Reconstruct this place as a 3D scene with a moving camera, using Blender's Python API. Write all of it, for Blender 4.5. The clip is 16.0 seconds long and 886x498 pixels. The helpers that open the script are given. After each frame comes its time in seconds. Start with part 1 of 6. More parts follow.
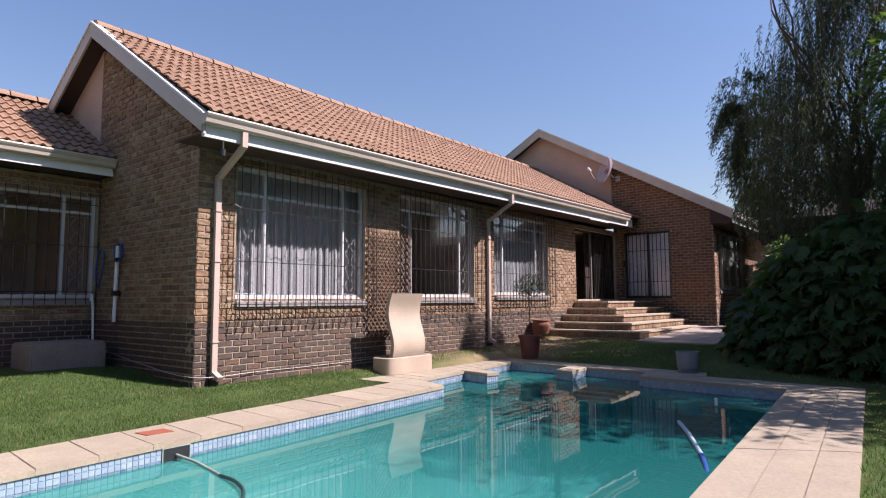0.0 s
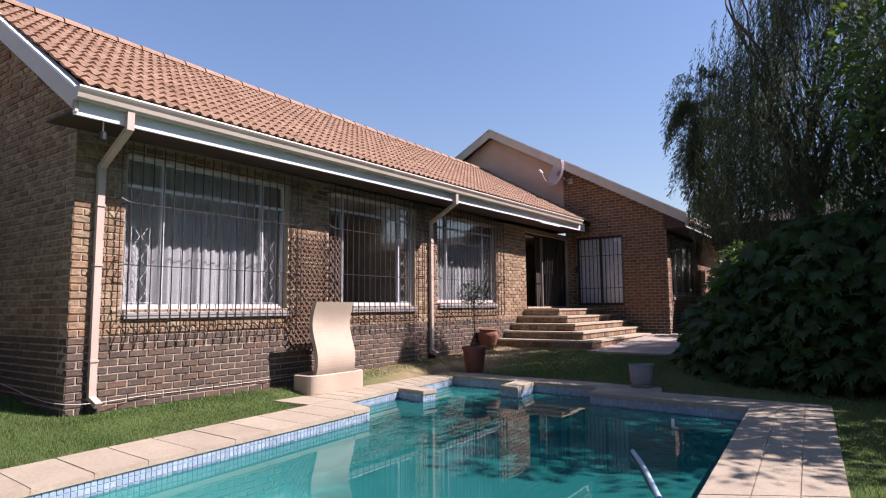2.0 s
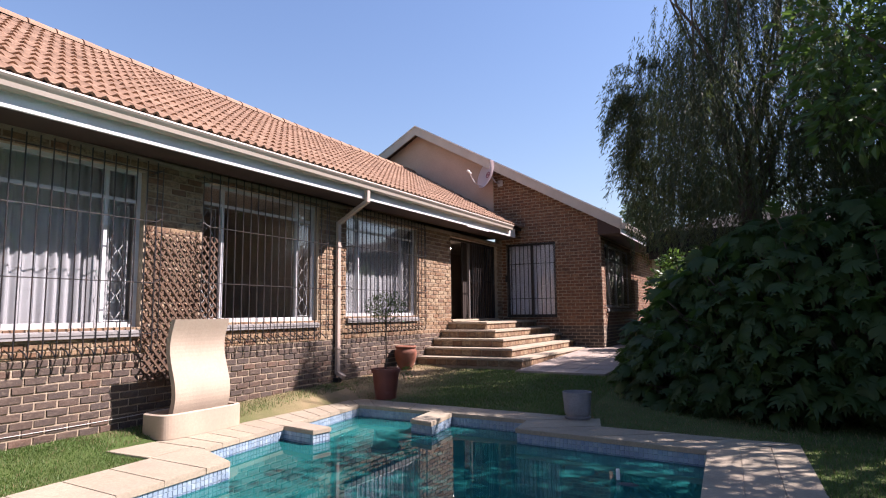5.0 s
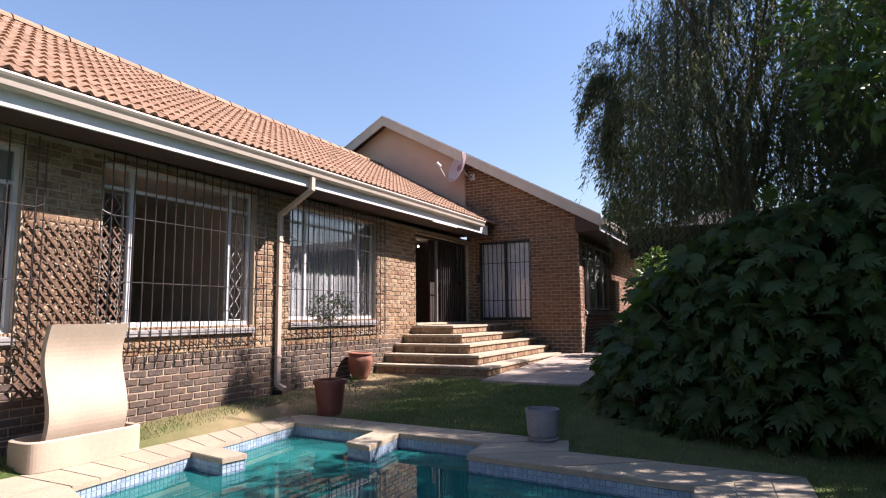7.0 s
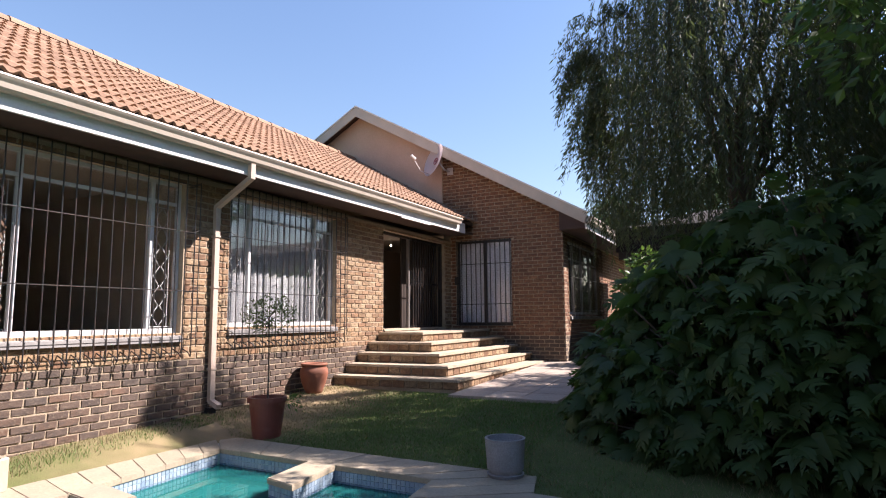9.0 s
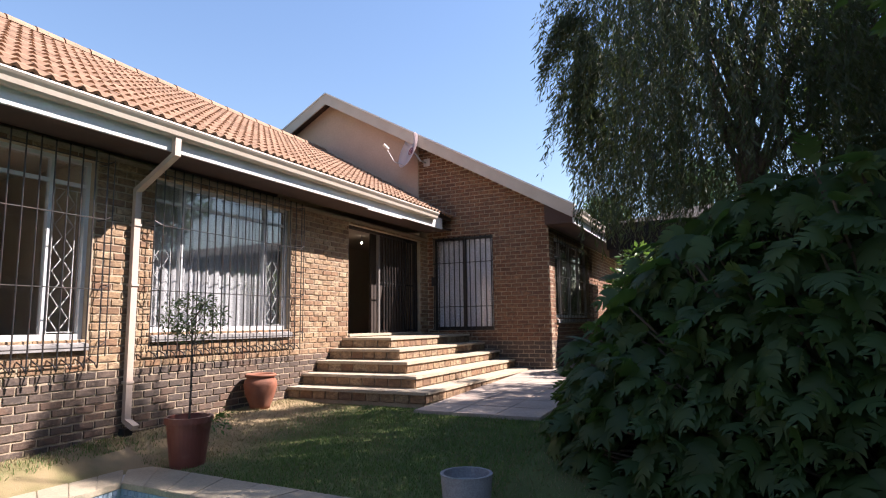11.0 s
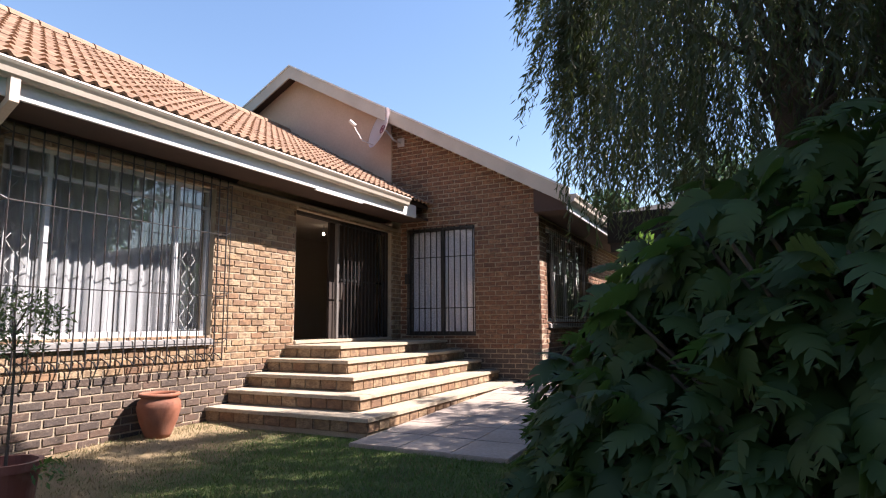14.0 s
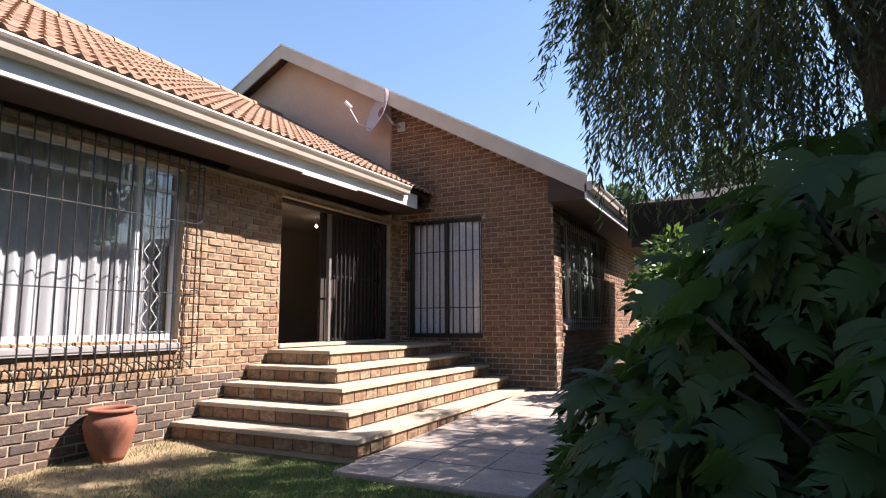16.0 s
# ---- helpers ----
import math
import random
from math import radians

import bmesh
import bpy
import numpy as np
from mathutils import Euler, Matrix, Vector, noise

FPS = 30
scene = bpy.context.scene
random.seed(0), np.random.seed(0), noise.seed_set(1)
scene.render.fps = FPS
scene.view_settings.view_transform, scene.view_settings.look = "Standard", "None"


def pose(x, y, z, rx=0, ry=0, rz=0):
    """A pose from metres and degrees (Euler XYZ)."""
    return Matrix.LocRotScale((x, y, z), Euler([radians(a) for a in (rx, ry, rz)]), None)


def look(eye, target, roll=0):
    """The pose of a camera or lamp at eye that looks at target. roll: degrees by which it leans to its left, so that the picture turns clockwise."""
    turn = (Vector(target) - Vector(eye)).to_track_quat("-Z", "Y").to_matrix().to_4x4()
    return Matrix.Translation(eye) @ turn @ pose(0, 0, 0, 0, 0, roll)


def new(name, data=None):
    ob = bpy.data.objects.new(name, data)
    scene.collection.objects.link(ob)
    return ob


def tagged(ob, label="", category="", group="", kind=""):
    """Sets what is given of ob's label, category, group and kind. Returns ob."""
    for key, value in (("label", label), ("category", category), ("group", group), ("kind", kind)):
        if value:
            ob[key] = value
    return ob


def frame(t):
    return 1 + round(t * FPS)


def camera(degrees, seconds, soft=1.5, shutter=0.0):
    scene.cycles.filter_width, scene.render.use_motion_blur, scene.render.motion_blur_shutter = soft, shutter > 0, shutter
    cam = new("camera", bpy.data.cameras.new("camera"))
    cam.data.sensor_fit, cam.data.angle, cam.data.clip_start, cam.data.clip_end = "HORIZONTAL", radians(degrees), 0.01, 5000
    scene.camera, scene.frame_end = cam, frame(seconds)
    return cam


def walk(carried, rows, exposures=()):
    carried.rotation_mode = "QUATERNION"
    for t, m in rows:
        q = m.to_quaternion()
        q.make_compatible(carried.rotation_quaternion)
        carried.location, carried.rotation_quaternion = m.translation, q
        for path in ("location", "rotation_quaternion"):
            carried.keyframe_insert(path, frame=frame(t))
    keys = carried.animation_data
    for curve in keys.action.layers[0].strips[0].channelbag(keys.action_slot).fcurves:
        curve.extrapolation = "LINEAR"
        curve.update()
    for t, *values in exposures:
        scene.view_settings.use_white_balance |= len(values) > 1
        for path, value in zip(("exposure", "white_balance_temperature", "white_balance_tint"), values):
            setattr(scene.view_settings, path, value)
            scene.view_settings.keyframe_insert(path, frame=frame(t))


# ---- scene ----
cam = camera(72.8, 16.0, soft=1.15)
PATH = [
    (0, (0.204, -0.637, 1.555), (-1.041, 0.918, 1.727), -0.3),
    (0.5, (0.139, -0.419, 1.558), (-1.086, 1.152, 1.736), -0.3),
    (1, (0.038, -0.139, 1.575), (-1.16, 1.451, 1.761), -0.4),
    (1.5, (-0.042, 0.123, 1.576), (-1.206, 1.738, 1.765), -0.5),
    (2, (-0.132, 0.416, 1.596), (-1.264, 2.054, 1.788), -0.5),
    (2.5, (-0.222, 0.684, 1.601), (-1.326, 2.34, 1.798), -0.7),
    (3, (-0.361, 0.924, 1.645), (-1.425, 2.606, 1.846), -0.7),
    (3.5, (-0.486, 1.158, 1.678), (-1.505, 2.867, 1.884), -0.8),
    (4, (-0.592, 1.424, 1.693), (-1.577, 3.151, 1.903), -0.8),
    (6.5, (-0.775, 2.966, 1.731), (-1.688, 4.731, 1.951), -0.5),
    (7, (-0.828, 3.282, 1.727), (-1.731, 5.053, 1.949), -0.6),
    (7.5, (-0.813, 3.584, 1.755), (-1.713, 5.356, 1.979), -0.6),
    (8, (-0.852, 3.886, 1.756), (-1.745, 5.661, 1.982), -0.7),
    (8.5, (-0.905, 4.185, 1.778), (-1.793, 5.962, 2.005), -0.6),
    (9, (-0.934, 4.527, 1.787), (-1.818, 6.307, 2.016), -0.5),
    (9.5, (-0.977, 4.826, 1.751), (-1.852, 6.609, 1.986), -0.7),
    (12, (-1.275, 6.465, 1.75), (-2.124, 8.258, 1.998), -0.6),
    (12.5, (-1.286, 6.787, 1.779), (-2.143, 8.577, 2.026), -0.6),
    (13, (-1.331, 7.114, 1.778), (-2.192, 8.902, 2.027), -0.5),
    (13.5, (-1.379, 7.419, 1.795), (-2.244, 9.205, 2.044), -0.5),
    (14, (-1.418, 7.736, 1.805), (-2.293, 9.517, 2.055), -0.4),
    (14.5, (-1.458, 7.967, 1.813), (-2.34, 9.746, 2.06), -0.5),
    (15, (-1.574, 8.239, 1.843), (-2.459, 10.015, 2.088), -0.4),
    (15.5, (-1.693, 8.429, 1.856), (-2.579, 10.205, 2.099), -0.2),
    (16, (-1.87, 8.67, 1.854), (-2.758, 10.445, 2.099), -0.2),
]
EXPOSURES = [(0, 1.20, 5900, 27), (4, 1.46, 5950, 27), (8, 1.74, 6100, 22), (12, 1.88, 6100, 19), (16, 1.92, 6050, 18)]
walk(cam, [(t, look(eye, target, roll)) for t, eye, target, roll in PATH], EXPOSURES)

# ---- sky, sun and exposure ----
SUN_WAY = Vector((1.0, 0.55, 1.28)).normalized()      # towards the sun
world = bpy.data.worlds.new("sky")
scene.world = world
world.use_nodes = True
wn = world.node_tree.nodes
sky = wn.new("ShaderNodeTexSky")
sky.sky_type = 'NISHITA'
sky.sun_disc = False
sky.sun_elevation = math.asin(SUN_WAY.z)
sky.sun_rotation = math.atan2(SUN_WAY.x, SUN_WAY.y)
sky.altitude = 300.0
sky.air_density = 1.7
sky.dust_density = 0.6
sky.ozone_density = 5.0
tint = wn.new("ShaderNodeMix")
tint.data_type, tint.blend_type = 'RGBA', 'MULTIPLY'
tint.inputs["Factor"].default_value = 1.0
tint.inputs["B"].default_value = (1.05, 1.0, 0.98, 1)
world.node_tree.links.new(sky.outputs[0], tint.inputs["A"])
world.node_tree.links.new(tint.outputs["Result"], wn["Background"].inputs[0])
wn["Background"].inputs[1].default_value = 0.055
sun = new("sun", bpy.data.lights.new("sun", 'SUN'))
sun.data.energy, sun.data.angle, sun.data.color = 4.9, radians(0.53), (1.0, 0.905, 0.78)
sun.matrix_world = look(SUN_WAY * 40, (0, 0, 0))


# ---- materials ----
def mat(name, colour, rough=0.6, metal=0.0, vary=0.0, grain=0.0, scale=8.0, bump=0.0, bump_scale=60.0, spec=0.5, dirt=None, dirt_scale=1.3, dirt_amount=0.5, pieces=None, sheen=0.0):
    """A surface with two scales of variation, fine relief and, for pieces, a colour of its own for each piece."""
    m = bpy.data.materials.new(name)
    m.use_nodes = True
    nt = m.node_tree
    n, l = nt.nodes, nt.links
    b = n["Principled BSDF"]
    b.inputs["Roughness"].default_value = rough
    b.inputs["Metallic"].default_value = metal
    b.inputs["Specular IOR Level"].default_value = spec
    co = n.new("ShaderNodeNewGeometry").outputs["Position"]
    if pieces:
        geo, info = n.new("ShaderNodeNewGeometry"), n.new("ShaderNodeObjectInfo")
        add = n.new("ShaderNodeMath")
        add.operation = 'ADD'
        l.new(geo.outputs["Random Per Island"], add.inputs[0])
        l.new(info.outputs["Random"], add.inputs[1])
        fr = n.new("ShaderNodeMath")
        fr.operation = 'FRACT'
        l.new(add.outputs[0], fr.inputs[0])
        ramp = n.new("ShaderNodeValToRGB")
        e = ramp.color_ramp.elements
        e[0].position, e[0].color = 0.0, (*pieces[0], 1)
        e[1].position, e[1].color = 1.0, (*pieces[-1], 1)
        for i, c in enumerate(pieces[1:-1]):
            x = e.new((i + 1) / (len(pieces) - 1))
            x.color = (*c, 1)
        l.new(fr.outputs[0], ramp.inputs[0])
        base = ramp.outputs[0]
    else:
        rgb = n.new("ShaderNodeRGB")
        rgb.outputs[0].default_value = (*colour, 1)
        base = rgb.outputs[0]

    def mixed(a, fac, c2, mode='MIX'):
        x = n.new("ShaderNodeMix")
        x.data_type, x.blend_type = 'RGBA', mode
        l.new(a, x.inputs["A"])
        if hasattr(c2, "is_linked"):
            l.new(c2, x.inputs["B"])
        else:
            x.inputs["B"].default_value = (*c2, 1)
        if hasattr(fac, "is_linked"):
            l.new(fac, x.inputs["Factor"])
        else:
            x.inputs["Factor"].default_value = fac
        return x.outputs["Result"]

    def noised(sc, detail=4.0, lo=0.35, hi=0.7):
        t = n.new("ShaderNodeTexNoise")
        t.inputs["Scale"].default_value, t.inputs["Detail"].default_value = sc, detail
        l.new(co, t.inputs["Vector"])
        r = n.new("ShaderNodeMapRange")
        r.inputs["From Min"].default_value, r.inputs["From Max"].default_value = lo, hi
        l.new(t.outputs[0], r.inputs["Value"])
        return r.outputs[0], t.outputs[0]

    if vary:
        f, _ = noised(scale)
        g = n.new("ShaderNodeMath")
        g.operation = 'MULTIPLY'
        l.new(f, g.inputs[0])
        g.inputs[1].default_value = vary
        base = mixed(base, g.outputs[0], (0.45, 0.43, 0.42), 'MULTIPLY')
    if grain:
        f, _ = noised(scale * 14, 6.0)
        g = n.new("ShaderNodeMath")
        g.operation = 'MULTIPLY'
        l.new(f, g.inputs[0])
        g.inputs[1].default_value = grain
        base = mixed(base, g.outputs[0], (0.35, 0.33, 0.31), 'MULTIPLY')
    if dirt:
        f, _ = noised(dirt_scale, 5.0, 0.48, 0.72)
        g = n.new("ShaderNodeMath")
        g.operation = 'MULTIPLY'
        l.new(f, g.inputs[0])
        g.inputs[1].default_value = dirt_amount
        base = mixed(base, g.outputs[0], dirt)
    l.new(base, b.inputs["Base Color"])
    if bump:
        _, t = noised(bump_scale, 6.0)
        bp = n.new("ShaderNodeBump")
        bp.inputs["Strength"].default_value, bp.inputs["Distance"].default_value = bump, 0.01
        l.new(t, bp.inputs["Height"])
        l.new(bp.outputs[0], b.inputs["Normal"])
    return m


def leaf_mat(name, colours, through_colour, rough=0.45):
    m = mat(name, colours[0], rough=rough, pieces=colours, vary=0.3, scale=3.0)
    n, l = m.node_tree.nodes, m.node_tree.links
    t = n.new("ShaderNodeBsdfTranslucent")
    t.inputs[0].default_value = (*through_colour, 1)
    x = n.new("ShaderNodeMixShader")
    x.inputs[0].default_value = 0.38
    l.new(n["Principled BSDF"].outputs[0], x.inputs[1])
    l.new(t.outputs[0], x.inputs[2])
    l.new(x.outputs[0], n["Material Output"].inputs[0])
    return m


BRICK = mat("face brick", (0.4, 0.25, 0.13), rough=0.85, vary=0.75, grain=0.6, scale=13, bump=0.6, bump_scale=45,
            pieces=[(0.365, 0.240, 0.130), (0.29, 0.158, 0.082), (0.42, 0.308, 0.184), (0.20, 0.104, 0.056), (0.385, 0.262, 0.144), (0.26, 0.140, 0.074), (0.44, 0.328, 0.200), (0.335, 0.205, 0.106)])
DARK_BRICK = mat("plinth brick", (0.12, 0.08, 0.06), rough=0.8, vary=0.4, grain=0.5, scale=9, bump=0.6, bump_scale=45,
                 pieces=[(0.094, 0.064, 0.048), (0.068, 0.048, 0.039), (0.120, 0.079, 0.056), (0.083, 0.054, 0.040), (0.138, 0.079, 0.051), (0.076, 0.057, 0.046)])
def mottle(m, colour, scale, lo, hi, amount):
    """Streaky burnt patches across the faces of the bricks."""
    n, l = m.node_tree.nodes, m.node_tree.links
    base = n["Principled BSDF"].inputs["Base Color"].links[0].from_socket
    geo, mp, tex, rng, mix = n.new("ShaderNodeNewGeometry"), n.new("ShaderNodeMapping"), n.new("ShaderNodeTexNoise"), n.new("ShaderNodeMapRange"), n.new("ShaderNodeMix")
    mp.inputs["Scale"].default_value = scale
    tex.inputs["Scale"].default_value, tex.inputs["Detail"].default_value = 1.0, 5.0
    rng.inputs["From Min"].default_value, rng.inputs["From Max"].default_value, rng.inputs["To Max"].default_value = lo, hi, amount
    mix.data_type = 'RGBA'
    mix.inputs["B"].default_value = (*colour, 1)
    l.new(geo.outputs["Position"], mp.inputs[0])
    l.new(mp.outputs[0], tex.inputs["Vector"])
    l.new(tex.outputs[0], rng.inputs["Value"])
    l.new(rng.outputs[0], mix.inputs["Factor"])
    l.new(base, mix.inputs["A"])
    l.new(mix.outputs["Result"], n["Principled BSDF"].inputs["Base Color"])


mottle(BRICK, (0.10, 0.056, 0.034), (9, 9, 22), 0.52, 0.62, 0.6)
mottle(BRICK, (0.11, 0.062, 0.037), (24, 24, 58), 0.53, 0.59, 0.55)
# redder, darker copy of the face brick; the wing's shade is in its colour
SHADE_BRICK = mat("face brick reddened for shade", (0.3, 0.15, 0.08), rough=0.85, vary=0.75, grain=0.6, scale=13, bump=0.6, bump_scale=45,
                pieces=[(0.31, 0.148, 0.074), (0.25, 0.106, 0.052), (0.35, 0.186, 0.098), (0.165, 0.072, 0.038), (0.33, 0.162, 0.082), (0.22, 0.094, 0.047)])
mottle(SHADE_BRICK, (0.09, 0.040, 0.024), (9, 9, 22), 0.50, 0.60, 0.7)
mottle(SHADE_BRICK, (0.075, 0.034, 0.022), (24, 24, 58), 0.53, 0.59, 0.6)
mottle(DARK_BRICK, (0.042, 0.031, 0.026), (9, 9, 20), 0.50, 0.66, 0.6)
mottle(DARK_BRICK, (0.150, 0.112, 0.080), (26, 26, 50), 0.56, 0.66, 0.5)
MORTAR = mat("mortar", (0.41, 0.325, 0.228), rough=0.95, vary=0.4, grain=0.5, scale=7, bump=0.7, bump_scale=70)
TILE = mat("terracotta roof tile", (0.45, 0.16, 0.08), rough=0.75, vary=0.35, grain=0.4, scale=4, bump=0.3, bump_scale=60, spec=0.3,
           pieces=[(0.325, 0.200, 0.127), (0.290, 0.176, 0.110), (0.355, 0.224, 0.145), (0.310, 0.190, 0.120), (0.262, 0.160, 0.102)], dirt=(0.21, 0.118, 0.075), dirt_scale=0.9, dirt_amount=0.3)
PLASTER = mat("peach plaster", (0.47, 0.335, 0.262), rough=0.9, vary=0.15, grain=0.15, scale=2.0, bump=0.25, bump_scale=90)
WHITE = mat("white painted fascia", (0.70, 0.69, 0.68), rough=0.5, vary=0.12, grain=0.1, scale=3, dirt=(0.5, 0.44, 0.38), dirt_scale=2.2, dirt_amount=0.25)
GUTTER = mat("beige painted gutter", (0.48, 0.415, 0.345), rough=0.45, vary=0.15, grain=0.1, scale=3, dirt=(0.32, 0.255, 0.20), dirt_scale=2.5, dirt_amount=0.3)
PIPE = mat("pinkish beige downpipe paint", (0.46, 0.365, 0.30), rough=0.5, vary=0.2, grain=0.15, scale=4, dirt=(0.30, 0.22, 0.175), dirt_scale=3, dirt_amount=0.3)
FRAME = mat("white window frame paint", (0.52, 0.51, 0.51), rough=0.45, vary=0.15, scale=5)
SOFFIT = mat("dark stained soffit", (0.06, 0.033, 0.024), rough=0.8, vary=0.3, grain=0.3, scale=5)
IRON = mat("black painted iron", (0.018, 0.016, 0.016), rough=0.45, vary=0.3, scale=12, dirt=(0.08, 0.04, 0.025), dirt_scale=9, dirt_amount=0.4)
CURTAIN = mat("white net curtain", (0.62, 0.615, 0.635), rough=0.95, vary=0.1, scale=2)
_n, _l = CURTAIN.node_tree.nodes, CURTAIN.node_tree.links
_t, _x = _n.new("ShaderNodeBsdfTranslucent"), _n.new("ShaderNodeMixShader")
_t.inputs[0].default_value = (0.52, 0.51, 0.545, 1)
_x.inputs[0].default_value = 0.4
_l.new(_n["Principled BSDF"].outputs[0], _x.inputs[1])
_l.new(_t.outputs[0], _x.inputs[2])
_l.new(_x.outputs[0], _n["Material Output"].inputs[0])
# brighter than the window curtains, in place of light missing at the barred door
LIT_DOOR_CURTAIN = mat("lilac door curtain brightened to look lit", (0.80, 0.77, 0.82), rough=0.9, vary=0.2, scale=3)
SILL = mat("slate window sill", (0.26, 0.245, 0.235), rough=0.6, vary=0.3, grain=0.3, scale=5)
COPING = mat("sandstone coping slab", (0.55, 0.42, 0.33), rough=0.85, vary=0.25, grain=0.35, scale=3, bump=0.35, bump_scale=80,
             pieces=[(0.340, 0.285, 0.202), (0.314, 0.261, 0.184), (0.362, 0.305, 0.218), (0.328, 0.275, 0.194)], dirt=(0.26, 0.20, 0.155), dirt_scale=1.7, dirt_amount=0.4)
STEP_TILE = mat("sandstone tread slab", (0.41, 0.335, 0.245), rough=0.85, vary=0.25, grain=0.4, scale=3, bump=0.35, bump_scale=80, dirt=(0.28, 0.22, 0.15), dirt_scale=2.0, dirt_amount=0.4)
PAVING = mat("pinkish concrete paving", (0.42, 0.345, 0.30), rough=0.9, vary=0.3, grain=0.35, scale=2, bump=0.35, bump_scale=70,
             pieces=[(0.35, 0.285, 0.235), (0.325, 0.262, 0.22), (0.37, 0.302, 0.25)])
POOL_TILE = mat("glazed blue mosaic tile", (0.3, 0.4, 0.5), rough=0.15, pieces=[(0.16, 0.22, 0.29), (0.12, 0.175, 0.26), (0.21, 0.265, 0.32), (0.09, 0.135, 0.22)], vary=0.3, scale=6)
PALE_TILE = mat("pale blue mosaic tile", (0.3, 0.36, 0.42), rough=0.15, pieces=[(0.27, 0.34, 0.41), (0.22, 0.29, 0.37), (0.31, 0.375, 0.43), (0.19, 0.26, 0.35)], vary=0.3, scale=6)
GROUT = mat("grey tile grout", (0.38, 0.36, 0.33), rough=0.9, vary=0.3, scale=5)
POOL_WALL = mat("pool marble plaster", (0.36, 0.48, 0.465), rough=0.7, vary=0.35, grain=0.1, scale=0.7)
TERRACOTTA = mat("terracotta pot", (0.25, 0.088, 0.046), rough=0.8, vary=0.3, grain=0.3, scale=7, bump=0.2, dirt=(0.22, 0.115, 0.078), dirt_scale=5, dirt_amount=0.5)
RED_POT = mat("dark red plastic pot", (0.17, 0.048, 0.032), rough=0.6, vary=0.3, grain=0.2, scale=6, dirt=(0.3, 0.2, 0.15), dirt_scale=5, dirt_amount=0.4)
GREY_POT = mat("grey concrete pot", (0.27, 0.26, 0.265), rough=0.9, vary=0.3, grain=0.4, scale=6, bump=0.4, dirt=(0.16, 0.15, 0.14), dirt_scale=4, dirt_amount=0.4)
FOUNTAIN = mat("smooth cream concrete", (0.40, 0.322, 0.238), rough=0.8, vary=0.2, grain=0.15, scale=2.5, bump=0.15, dirt=(0.33, 0.25, 0.19), dirt_scale=3, dirt_amount=0.4)
SOIL = mat("potting soil", (0.045, 0.03, 0.02), rough=1.0, vary=0.4, grain=0.5, scale=12, bump=1.0)
TRELLIS = mat("weathered brown timber", (0.13, 0.075, 0.045), rough=0.85, vary=0.4, grain=0.4, scale=9)
POST = mat("weathered grey post paint", (0.15, 0.135, 0.125), rough=0.6, vary=0.3, grain=0.2, scale=6)
TIMBER = mat("dark timber", (0.035, 0.022, 0.016), rough=0.8, vary=0.4, grain=0.4, scale=6)
THATCH = mat("dark weathered thatch", (0.022, 0.016, 0.013), rough=1.0, vary=0.5, grain=0.6, scale=5, bump=1.0)
BARK = mat("grey brown bark", (0.10, 0.075, 0.055), rough=0.95, vary=0.5, grain=0.5, scale=6, bump=1.0, bump_scale=25)
CONCRETE = mat("raw concrete", (0.29, 0.245, 0.21), rough=0.95, vary=0.4, grain=0.4, scale=4, bump=0.4)
DISH = mat("off-white dish enamel", (0.70, 0.62, 0.62), rough=0.45, vary=0.1, scale=4)
GREY_METAL = mat("galvanised grey metal", (0.45, 0.43, 0.43), rough=0.45, metal=0.6, vary=0.2, scale=9)
BLUE = mat("blue plastic", (0.02, 0.06, 0.24), rough=0.4, vary=0.2, scale=7)
PALE_HOSE = mat("pale blue grey hose", (0.34, 0.44, 0.50), rough=0.45, vary=0.2, scale=9)
DARK_HOSE = mat("dark green hose", (0.02, 0.05, 0.05), rough=0.4, vary=0.2, scale=9)
WEED_PLASTIC = mat("aged grey green plastic", (0.30, 0.36, 0.30), rough=0.6, vary=0.4, grain=0.2, scale=14)
LID = mat("red brown skimmer lid", (0.30, 0.09, 0.05), rough=0.6, vary=0.3, grain=0.2, scale=7)
MAROON = mat("muted maroon print", (0.28, 0.10, 0.13), rough=0.5)
INNER = mat("beige interior paint", (0.50, 0.42, 0.33), rough=0.9, vary=0.1, scale=1.5)
INNER_FLOOR = mat("brown floor tile", (0.22, 0.16, 0.12), rough=0.5, vary=0.2, scale=3)
WHITE_PLASTIC = mat("white plastic", (0.75, 0.74, 0.73), rough=0.4, vary=0.1, scale=6)
BLACK_PLASTIC = mat("black rubber", (0.012, 0.012, 0.014), rough=0.5, vary=0.2, scale=6)
STRING = mat("pale cord", (0.55, 0.50, 0.45), rough=0.9)
GRASS = leaf_mat("grass blades", [(0.076, 0.142, 0.026), (0.090, 0.160, 0.030), (0.060, 0.120, 0.021), (0.120, 0.162, 0.038), (0.080, 0.148, 0.027)], (0.09, 0.17, 0.028), 0.6)
DRY_GRASS = leaf_mat("dry grass", [(0.25, 0.195, 0.105), (0.21, 0.165, 0.082), (0.28, 0.225, 0.125), (0.15, 0.15, 0.06)], (0.2, 0.16, 0.07), 0.7)
WEEP = leaf_mat("weeping foliage", [(0.045, 0.060, 0.024), (0.058, 0.074, 0.028), (0.054, 0.058, 0.030), (0.036, 0.050, 0.021), (0.078, 0.072, 0.040)], (0.09, 0.12, 0.032), 0.6)
BROAD = leaf_mat("broad green foliage", [(0.05, 0.10, 0.02), (0.07, 0.135, 0.03), (0.04, 0.085, 0.018), (0.09, 0.15, 0.03)], (0.11, 0.19, 0.03), 0.4)
